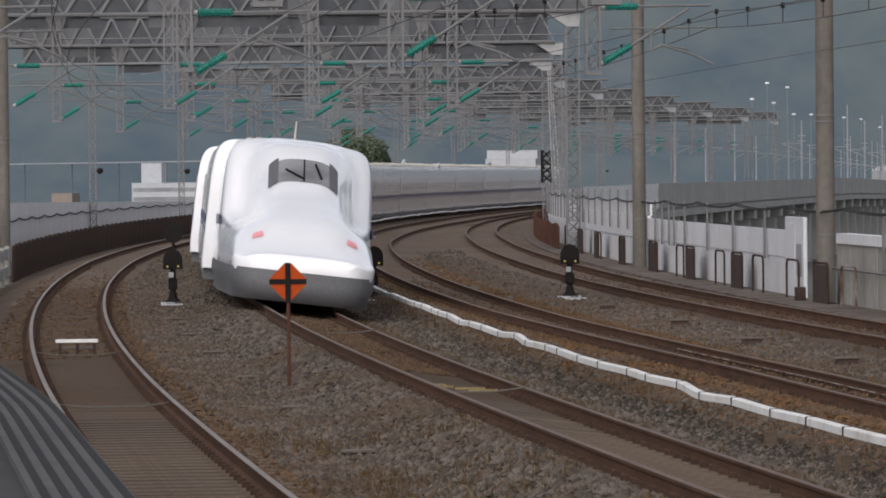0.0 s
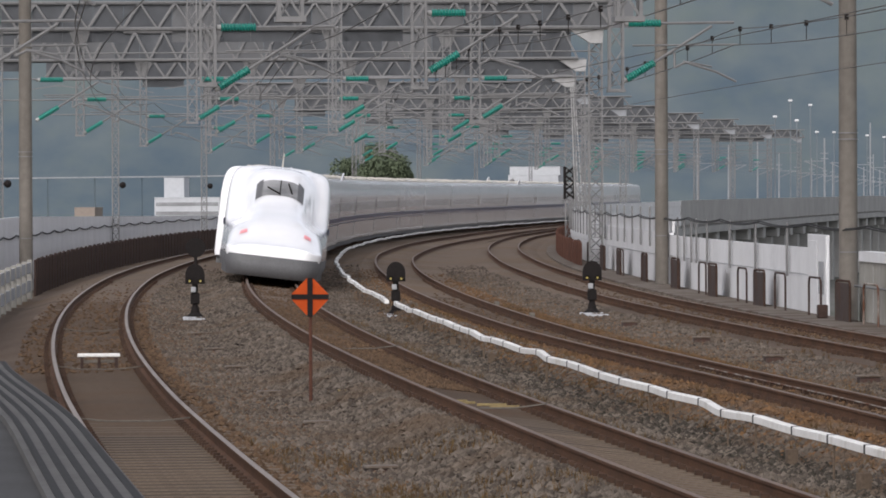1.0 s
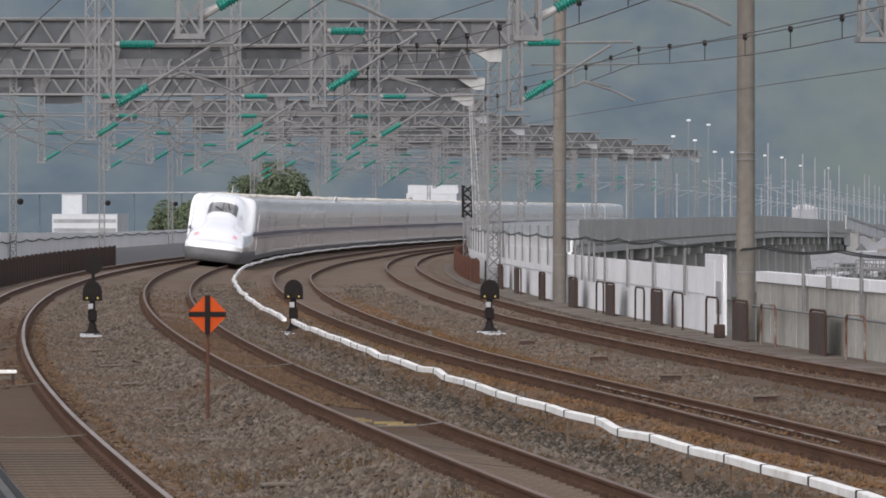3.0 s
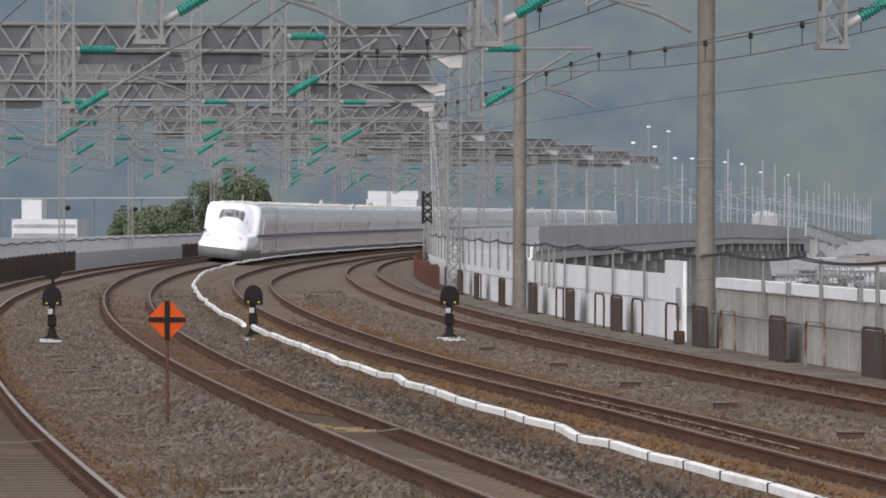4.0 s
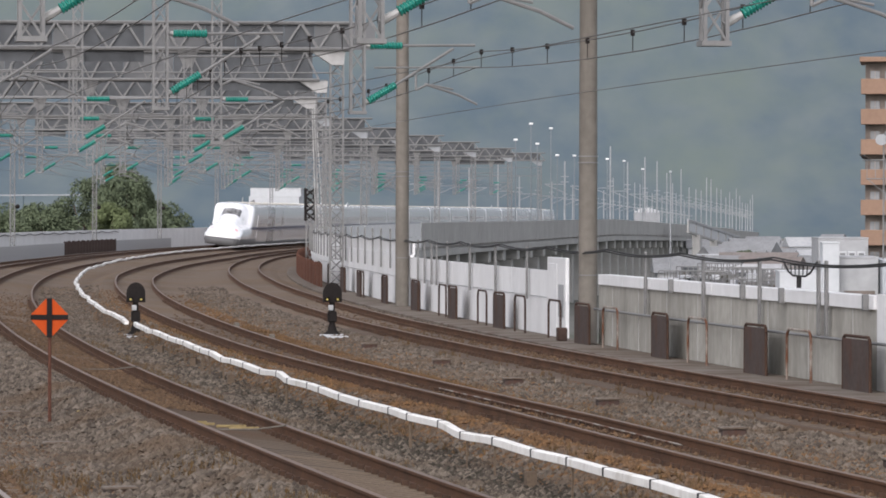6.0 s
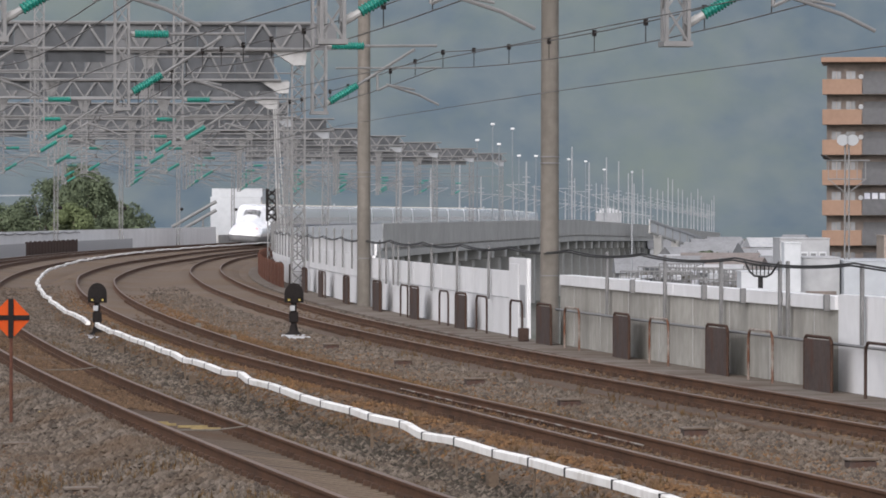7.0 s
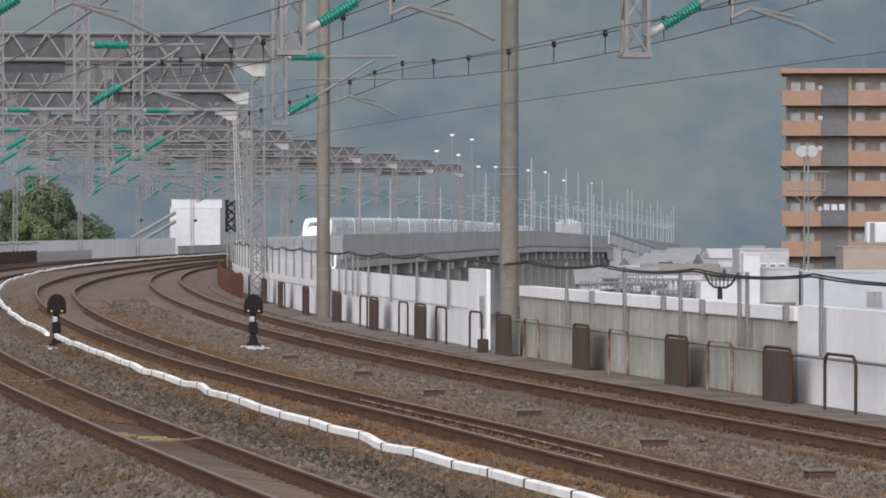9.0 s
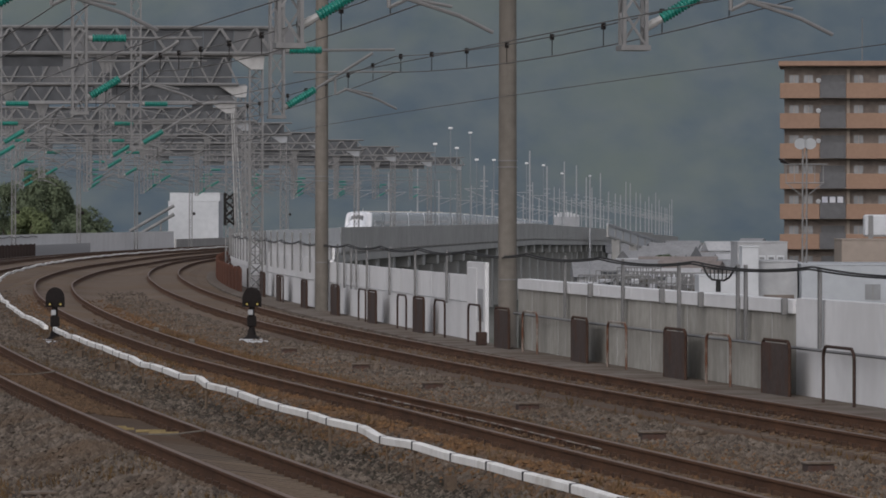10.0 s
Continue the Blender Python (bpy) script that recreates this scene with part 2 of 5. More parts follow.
def at(s, o=0.0, z=0.0, turn=0.0):
    """Pose on the line: local x to the right, local y along it, z up."""
    return Matrix.Translation(P(s, o, z)) @ Matrix.Rotation(-heading(s) + radians(turn), 4, "Z")


OFF_AT = (40, 70, 100, 135, 175, 220, 270, 320)
OFFSETS = {0: (-4.734, -4.795, -4.776, -4.737, -4.661, -4.381, -4.032, -3.684), 2: (4.553, 4.684, 4.322, 4.411, 4.531, 4.701, 5.424, 6.412),
           3: (9.95, 9.79, 9.6, 9.483, 9.67, 9.739, 9.532, 9.281)}


def off(k, s):
    """Offset of each track's middle from the main track."""
    return 0.0 if k == 1 else float(np.interp(s, OFF_AT, OFFSETS[k]))


def cant(k, s):
    return (0.0, 0.175, 0.141, 0.0)[k] * float(np.interp(s, (420, 560), (1, 0)))


# ---- mesh helpers ----
def part(name, bm, material, parent=None, label="", smooth=False):
    me = bpy.data.meshes.new(name)
    if isinstance(bm, tuple):
        me.from_pydata(bm[0], [], bm[1])
    else:
        bm.normal_update()
        bm.to_mesh(me)
        bm.free()
    for m in (material if isinstance(material, list) else [material]):
        me.materials.append(m)
    if smooth:
        me.polygons.foreach_set("use_smooth", [True] * len(me.polygons))
    me.update()
    ob = new(name, me)
    ob.parent = parent
    return tagged(ob, label) if label else ob


def share(name, ob, parent, m):
    """Another object on the same mesh."""
    o = new(name, ob.data)
    o.parent = parent
    o.matrix_basis = m
    return o


def box(bm, lo, hi, m=None, bevel=0.0):
    v = [bm.verts.new((x, y, z)) for x in (lo[0], hi[0]) for y in (lo[1], hi[1]) for z in (lo[2], hi[2])]
    fs = [bm.faces.new([v[i] for i in f]) for f in ((0, 1, 3, 2), (4, 6, 7, 5), (0, 4, 5, 1), (2, 3, 7, 6), (0, 2, 6, 4), (1, 5, 7, 3))]
    if bevel:
        es = list({e for f in fs for e in f.edges})
        r = bmesh.ops.bevel(bm, geom=es, offset=bevel, segments=1, affect="EDGES")
        v = list({q for f in r["faces"] for q in f.verts} | {q for q in v if q.is_valid})
    if m is not None:
        for q in v:
            q.co = m @ q.co
    return v


def boxed(lo, hi, bevel=0.0):
    bm = bmesh.new()
    box(bm, lo, hi, None, bevel)
    return bm


def rod(bm, a, b, r, n=6, r2=None):
    """A round bar from a to b."""
    a, b = Vector(a), Vector(b)
    d = (b - a).normalized()
    u = d.orthogonal().normalized()
    w = d.cross(u)
    r2 = r if r2 is None else r2
    ra = [bm.verts.new(a + (u * math.cos(2 * math.pi * i / n) + w * math.sin(2 * math.pi * i / n)) * r) for i in range(n)]
    rb = [bm.verts.new(b + (u * math.cos(2 * math.pi * i / n) + w * math.sin(2 * math.pi * i / n)) * r2) for i in range(n)]
    for i in range(n):
        bm.faces.new((ra[i], ra[(i + 1) % n], rb[(i + 1) % n], rb[i]))
    bm.faces.new(ra[::-1])
    bm.faces.new(rb)


def pipe(bm, pts, r, n=6):
    for a, b in zip(pts, pts[1:]):
        rod(bm, a, b, r, n)


def sweep(profile, s0, s1, step=4.0, closed=True):
    """Vertices and faces of a profile (a function of s giving (o, z) pairs) drawn along the line."""
    n = max(2, int(round((s1 - s0) / step)) + 1)
    vs, fs, m = [], [], 0
    for s in np.linspace(s0, s1, n):
        ring = profile(float(s))
        m = len(ring)
        vs += [tuple(P(float(s), o, z)) for o, z in ring]
    for i in range(n - 1):
        for j in range(m if closed else m - 1):
            a, b = i * m + j, i * m + (j + 1) % m
            fs.append((a, b, b + m, a + m))
    if closed:
        fs += [tuple(range(m))[::-1], tuple(range((n - 1) * m, n * m))]
    return vs, fs


def setting(ob, label, category):
    return tagged(ob, label, category, kind="structure")


# ---- ground, viaduct bed, hills ----
def make_town_ground():
    bm = bmesh.new()
    xs = np.concatenate([[-4000, -1500], np.linspace(-600, 800, 15), [1800, 4000]])
    ys = np.concatenate([[-600], np.linspace(-100, 1500, 17), [2500, 4600]])
    g = [[bm.verts.new((x, y, -9.0 + 0.25 * noise.noise((x * 0.01, y * 0.01, 0)))) for x in xs] for y in ys]
    for i in range(len(ys) - 1):
        for j in range(len(xs) - 1):
            bm.faces.new((g[i][j], g[i][j + 1], g[i + 1][j + 1], g[i + 1][j]))
    setting(part("ground", bm, M["ground"]), "flat town ground far below the viaduct", "ground")


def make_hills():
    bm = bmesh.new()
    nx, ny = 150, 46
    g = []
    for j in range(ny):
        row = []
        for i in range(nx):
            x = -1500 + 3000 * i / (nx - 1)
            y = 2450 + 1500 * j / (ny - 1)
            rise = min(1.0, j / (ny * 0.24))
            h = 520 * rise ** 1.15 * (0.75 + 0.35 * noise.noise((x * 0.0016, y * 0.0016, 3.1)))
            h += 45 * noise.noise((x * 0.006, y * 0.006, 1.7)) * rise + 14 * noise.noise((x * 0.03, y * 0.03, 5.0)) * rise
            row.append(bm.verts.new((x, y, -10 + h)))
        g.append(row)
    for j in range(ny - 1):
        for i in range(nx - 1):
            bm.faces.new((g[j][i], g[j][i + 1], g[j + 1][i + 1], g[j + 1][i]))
    setting(part("backdrop", bm, M["hill"], smooth=True), "wooded mountainside in the distance, tinted blue-green with haze", "hill")


def bed_profile(s):
    t = [off(k, s) for k in range(4)]
    c = [cant(k, s) for k in range(4)]
    dip = 0.171 + 0.01 * (1 - min(1.0, max(0.0, (s - 56) / 20)))
    out = [(-9.1, -0.42), (t[0] - 2.3, -0.42), (t[0] - 1.5, -0.2)]
    for k in range(4):
        out += [(t[k] - 1.3, c[k] * 1.3 - 0.19), (t[k] - 0.45, c[k] * 0.8 - dip), (t[k] + 0.45, c[k] * 0.2 - dip), (t[k] + 1.3, -0.19 - c[k] * 0.3)]
        if k < 3:
            gap = t[k + 1] - t[k]
            out += [(t[k] + gap * 0.42, -0.27), (t[k] + gap * 0.58, -0.25 + 0.2 * c[k + 1])]
    return out + [(t[3] + 1.7, -0.3), (t[3] + 2.4, -0.3), (13.4, -0.3)]


def make_bed():
    vs, fs = sweep(bed_profile, -50, 1400, 2.0, closed=False)
    vs = [(x, y, z + (0.006 if y < 90 else 0.04) * noise.noise((x * 0.6, y * 0.6, 0)) if y < 400 else z) for x, y, z in vs]
    ob = part("ground", (vs, fs), [M["ballast_rust"], M["ballast_grey"], M["ballast_orange"], M["ballast_tan"], M["ballast_brown"], M["ballast_dark"]])
    m = len(bed_profile(0))
    for i, p in enumerate(ob.data.polygons):
        j = i % (m - 1)
        near = i // (m - 1) < 92 + 14 * noise.noise((i * 0.37, j * 1.7, 0.5))
        p.material_index = 5 if i // (m - 1) < 56 and j in (3, 4, 5, 9, 10, 11) else 3 if not near else 1 if j in (7, 8, 12, 13, 19) else 4 if j in (3, 4, 5, 9, 10, 11, 15, 16) else 2 if j in (6, 14, 18, 20) else 0
    setting(ob, "brown and grey stone ballast bed of a railway curve", "track bed")
    deck = part("viaduct_deck", sweep(lambda s: [(-9.4, -0.5), (13.5, -0.5), (13.5, -1.15), (-9.4, -1.15)], -50, 1600, 10), M["concrete_far"])
    setting(deck, "grey concrete viaduct deck edge beam", "viaduct")


make_town_ground()
make_hills()
make_bed()


# ---- tracks: rails, sleepers, clips ----
def rail_ring(o, z):
    return [(o - 0.07, z - 0.17), (o - 0.07, z - 0.155), (o - 0.012, z - 0.13), (o - 0.012, z - 0.045), (o - 0.034, z - 0.035), (o - 0.034, z - 0.006),
            (o - 0.026, z), (o + 0.026, z), (o + 0.034, z - 0.006), (o + 0.034, z - 0.035), (o + 0.012, z - 0.045), (o + 0.012, z - 0.13), (o + 0.07, z - 0.155), (o + 0.07, z - 0.17)]


def sleeper_box():
    return boxed((-1.2, -0.13, -0.2), (1.2, 0.13, 0.0), 0.02)


def make_tracks():
    names = ("platform loop track", "main running track", "second running track", "outer loop track")
    near = None
    for k in range(4):
        track = setting(new("track"), names[k] + " of rusty rails on sleepers in ballast", "railway track")
        for side in (-1, 1):
            vs, fs = sweep(lambda s: rail_ring(off(k, s) + side * 0.75, cant(k, s) if side < 0 else 0.0), -30, 1300, 3.0)
            ob = part("rail", (vs, fs), [M["rail_side"], M["rail_brown"] if k else M["rail_top"]], track, "rusty steel rail with a worn bright head")
            for i, p in enumerate(ob.data.polygons):
                if i % 14 in (5, 6, 7):
                    p.material_index = 1
        bm = bmesh.new()
        clips = bmesh.new()
        count, s = 0, 26.0
        while s < 330:
            c = cant(k, s)
            sunk = 0.165 + 0.035 * min(1.0, max(0.0, (s - 52) / 36)) + 0.006 * noise.noise((s * 1.3, k * 5.0, 0.0))
            m = at(s, off(k, s), c / 2 - sunk) @ Matrix.Rotation(math.atan2(c, 1.5), 4, "Y")
            if count < 75:
                if near is None:
                    near = part("sleeper", sleeper_box(), M["sleeper"], track)
                    near.matrix_basis = m
                else:
                    share("sleeper", near, track, m)
            else:
                box(bm, (-1.2, -0.13, -0.2), (1.2, 0.13, 0.0), m)
            if s < 170:
                for o in (-0.88, -0.62, 0.62, 0.88):
                    box(clips, (o - 0.04, -0.04, 0.0), (o + 0.04, 0.04, 0.055 + sunk - 0.165), m)
            count += 1
            s += 0.6
        tagged(part("sleepers", bm, M["sleeper"], track), kind="stuff")
        tagged(part("rail_clips", clips, M["clip"], track), kind="stuff")


make_tracks()


# ---- walls along both edges ----
def west_top(s):
    return float(np.interp(s, (190, 264, 312), (1.95, 1.62, 1.42)))


def make_walls():
    wall = setting(new("wall_east"), "parapet wall along the line, part bare concrete, part white panels", "parapet wall")
    part("wall_section", sweep(lambda s: [(13.0, -0.42), (13.0, 1.44), (13.25, 1.44), (13.25, -0.6)], 20, 85.2, 4), M["white_paint"], wall, "smooth white painted wall section")
    part("wall_section", sweep(lambda s: [(13.02, -0.42), (13.02, 1.165), (13.25, 1.165), (13.25, -0.6)], 85.25, 117, 4), M["concrete"], wall, "stained bare concrete wall section")
    s = 85.3
    while s < 116:
        part("coping", sweep(lambda q: [(12.96, 1.169), (12.96, 1.4), (13.3, 1.4), (13.3, 1.169)], s, s + 3.89, 1.95), M["white_paint"], wall)
        joint = part("joint", boxed((-0.012, -0.02, -0.42), (0.01, 0.02, 1.16)), M["concrete_far"], wall, "pale joint strip in the concrete")
        joint.matrix_basis = at(s + 1.95, 13.02, 0.0)
        s += 3.93
    s = 125.8
    while s < 164:
        part("panel", sweep(lambda q: [(13.0, 0.72), (13.0, 1.38), (13.1, 1.38), (13.1, 0.72)], s, s + 3.96, 1.98), M["white_paint"], wall)
        part("lower_panel", sweep(lambda q: [(13.03, -0.42), (13.03, 0.7), (13.13, 0.7), (13.13, -0.6)], s, s + 3.96, 1.98), M["white_paint"], wall)
        s += 4.0
    s = 164.8
    while s < 455:
        part("panel", sweep(lambda q: [(13.0, 0.7), (13.0, 1.45), (13.12, 1.45), (13.12, 0.7)], s, s + 4.96, 2.48), M["white_paint"], wall)
        part("lower_panel", sweep(lambda q: [(13.03, -0.42), (13.03, 0.68), (13.15, 0.68), (13.15, -0.6)], s, s + 4.96, 2.48), M["white_paint"], wall)
        part("top_panel", sweep(lambda q: [(13.08, 1.456), (13.08, 1.9), (13.16, 1.9), (13.16, 1.456)], s, s + 4.96, 2.48), M["white_paint"], wall)
        s += 5.0
    s = 456.0
    while s < 1300:
        part("panel", sweep(lambda q: [(13.0, -0.42), (13.0, 1.95), (13.2, 1.95), (13.2, -0.6)], s, s + 9.9, 5), M["concrete_far"], wall)
        s += 10.0
    part("wall_section", sweep(lambda q: [(13.0, -0.42), (13.0, 1.6), (13.2, 1.6), (13.2, -0.6)], s, 1600, 20), M["concrete_far"], wall)
    west = setting(new("wall_west"), "white parapet wall along the outer edge of the curve", "parapet wall")
    s = 40.0
    while s < 520:
        part("panel", sweep(lambda q: [(-9.3, -0.42), (-9.3, west_top(q)), (-9.45, west_top(q)), (-9.45, -0.6)], s, s + 5.95, 3), M["white_paint"], west)
        s += 6.0
    part("wall_section", sweep(lambda q: [(-9.3, -0.42), (-9.3, 0.6), (-9.5, 0.6), (-9.5, -0.6)], 522, 1600, 20), M["concrete_far"], west)


def make_walkway():
    """Concrete path between the outer loop and the parapet."""
    s = 20.0
    while s < 290:
        ob = part("walkway", sweep(lambda q: [(11.75, -0.42), (11.75, -0.235), (11.8, -0.22), (12.995, -0.22), (12.995, -0.42)], s, s + 5.97, 2), M["path"])
        setting(ob, "dirt-stained concrete path slab beside the outer loop", "path")
        s += 6.0


def make_pier():
    bm = boxed((-9, -1.2, -9.2), (-6.5, 1.2, -1.15), 0.1)
    box(bm, (10, -1.2, -9.2), (12.5, 1.2, -1.15), None, 0.1)
    box(bm, (-9.2, -1.4, -2.4), (13.2, 1.4, -1.16), None, 0.1)
    pier = part("viaduct_pier", bm, M["concrete_far"])
    tagged(pier, "grey concrete viaduct pier with crossbeam", "pier", "viaduct piers")
    pier.matrix_basis = at(60)
    for s in range(80, 1400, 20):
        copy_thing(pier, at(s))


def make_fences():
    """Board fence beside the outer loop track."""
    fence = tagged(new("board_fence"), "low fence of rusty brown boards beside the track", "fence")
    for s0, s1, m in ((160, 292, M["rust"]), (366, 402, M["rust"])):
        first = None
        s = s0
        while s < s1:
            if first is None:
                first = part("board", boxed((-0.03, 0, 0), (0.03, 0.62, 1.15), 0.01), m, fence)
                first.matrix_basis = at(s, -7.4, -0.42)
            else:
                share("board", first, fence, at(s, -7.4 + 0.02 * math.sin(s * 3), -0.42 + 0.04 * math.sin(s * 7.3)))
            s += 0.68
    inner = tagged(new("board_fence"), "low fence of rusty brown boards before the white parapet", "fence")
    first = None
    for i in range(165):
        s = 208 + 0.72 * i
        m = at(s, 12.3 + 0.03 * math.sin(s * 5), -0.42 + 0.05 * math.sin(s * 7.3))
        if first is None:
            first = part("board", boxed((-0.03, 0, 0), (0.03, 0.5, 1.15), 0.01), M["brown_pole"], inner)
            first.matrix_basis = m
        else:
            share("board", first, inner, m)
    for s0, s1 in ((292, 366), (402, 440)):
        grey = tagged(new("panel_fence"), "low pale grey slatted fence beside the track", "fence")
        first = None
        s = s0
        while s < s1:
            m = at(s, -7.4, -0.42)
            if first is None:
                first = part("slat", boxed((-0.03, 0, 0), (0.03, 0.7, 1.05), 0.01), M["render_grey"], grey)
                first.matrix_basis = m
            else:
                share("slat", first, grey, m)
            s += 0.76
    rail = tagged(new("guard_fence"), "light grey concrete-post fence at the platform end", "fence")
    for s in range(100, 160, 4):
        q = part("post", boxed((-0.08, -0.08, 0), (0.08, 0.08, 1.2), 0.02), M["concrete"], rail)
        q.matrix_basis = at(s, -7.4, -0.42)
    for z in (0.25, 0.8):
        part("rail", sweep(lambda q: [(-7.36, z - 0.42), (-7.44, z - 0.42), (-7.44, z - 0.1), (-7.36, z - 0.1)], 100, 158, 4), M["render_grey"], rail)


make_walls()
make_walkway()
make_pier()
make_fences()


# ---- overhead line portals ----
def lattice(bm, a, b, w, cells, r=0.03, d=None):
    """A square lattice mast or beam from a to b, w wide."""
    a, b = Vector(a), Vector(b)
    ax = (b - a).normalized()
    u = Vector((0, 1, 0)) if abs(ax.y) < 0.9 else Vector((1, 0, 0))
    v = ax.cross(u).normalized()
    d = w if d is None else d
    cs = [u * d / 2 + v * w / 2, u * d / 2 - v * w / 2, -u * d / 2 - v * w / 2, -u * d / 2 + v * w / 2]
    for c in cs:
        rod(bm, a + c, b + c, r * 1.5, 4)
    for i in range(cells):
        p, q = a.lerp(b, i / cells), a.lerp(b, (i + 1) / cells)
        for j in range(4):
            c, e = cs[j], cs[(j + 1) % 4]
            if i % 2:
                c, e = e, c
            rod(bm, p + c, q + e, r, 4)


def insulator_mesh(bm, a, b, r=0.096, n=12):
    """One turned piece: ribs along a rod."""
    a, b = Vector(a), Vector(b)
    d = (b - a).normalized()
    u = d.orthogonal().normalized()
    w = d.cross(u)
    prof = [(0.0, 0.3)] + [q for i in range(n) for q in (((i + 0.1) / n, 0.72), ((i + 0.3) / n, 1.0), ((i + 0.6) / n, 0.9), ((i + 0.8) / n, 0.72))] + [(1.0, 0.3)]
    rings = [[bm.verts.new(a.lerp(b, t) + (u * math.cos(k * math.pi / 4) + w * math.sin(k * math.pi / 4)) * r * f) for k in range(8)] for t, f in prof]
    for p, q in zip(rings, rings[1:]):
        for k in range(8):
            bm.faces.new((p[k], p[(k + 1) % 8], q[(k + 1) % 8], q[k]))
    bm.faces.new(rings[0][::-1])
    bm.faces.new(rings[-1])


def cantilever(parent, x, mast=True, top=9.2, y=0.0, up=0.0, slim=False):
    """Hanging mast and bracket arm reaching right from x; arms carry the wires."""
    if mast:
        bm = bmesh.new()
        lattice(bm, (x, y, 5.1), (x, y, top), 0.3, int((top - 5.1) / 0.45), 0.022)
        box(bm, (x - 0.2, y - 0.2, 5.05), (x + 0.2, y + 0.2, 5.12))
        part("hanging_mast", bm, M["steel"], parent)
    arm = bmesh.new()
    x0 = x + 0.18
    rod(arm, (x0 + 0.85, y, 6.5 + up), (x0 + 2.5, y, 6.52 + up), 0.032)
    rod(arm, (x0 + 0.7, y, 5.62 + up), (x0 + 2.0, y, 6.44 + up), 0.036)
    rod(arm, (x0 + 0.2, y, 6.0 + up), (x0 + 2.6, y, 6.02 + up), 0.022)
    pipe(arm, [(x0 + 1.15, y, 5.95), (x0 + 1.15, y, 5.6), (x0 + 1.4, y, 5.72), (x0 + 2.1, y, 5.5), (x0 + 2.55, y, 5.28)], 0.028)
    pipe(arm, [(x0 + 1.35, y, 5.74), (x0 + 2.0, y, 5.62)], 0.022)
    rod(arm, (x0 - 0.05, y, 6.5 + up), (x0 + 0.1, y, 6.5 + up), 0.05)
    rod(arm, (x0 - 0.05, y, 5.18 + up), (x0 + 0.06, y, 5.24 + up), 0.05)
    a = part("bracket_arm", arm, M["steel"], parent, "galvanised tubular bracket arm")
    ins = bmesh.new()
    insulator_mesh(ins, (x0 + 0.1, y, 6.5 + up), (x0 + 0.85, y, 6.5 + up))
    part("insulator", ins, M["green"], a, "ribbed green insulator")
    for q, e in (((x0 - 0.02, y, 5.195 + up), (x0 + 0.12, y, 5.275 + up)), ((x0 + 0.02, y, 6.5 + up), (x0 + 0.13, y, 6.5 + up))):
        fit = bmesh.new()
        rod(fit, q, e, 0.058, 8)
        part("end_fitting", fit, M["concrete_far"], a, "pale insulator end fitting")
    ins = bmesh.new()
    if slim:
        rod(fit := bmesh.new(), (x0 - 0.02, y, 5.195 + up), (x0 + 0.2, y, 5.32 + up), 0.05, 8)
        part("end_fitting", fit, M["gusset"], a, "pale insulator end fitting")
        insulator_mesh(ins, (x0 + 0.2, y, 5.32 + up), (x0 + 0.7, y, 5.62 + up), 0.085)
    else:
        insulator_mesh(ins, (x0 + 0.06, y, 5.24 + up), (x0 + 0.7, y, 5.62 + up))
    part("insulator", ins, M["green"], a, "ribbed green insulator")


MAST_X = (-7.7, -2.5, 2.2, 6.7)


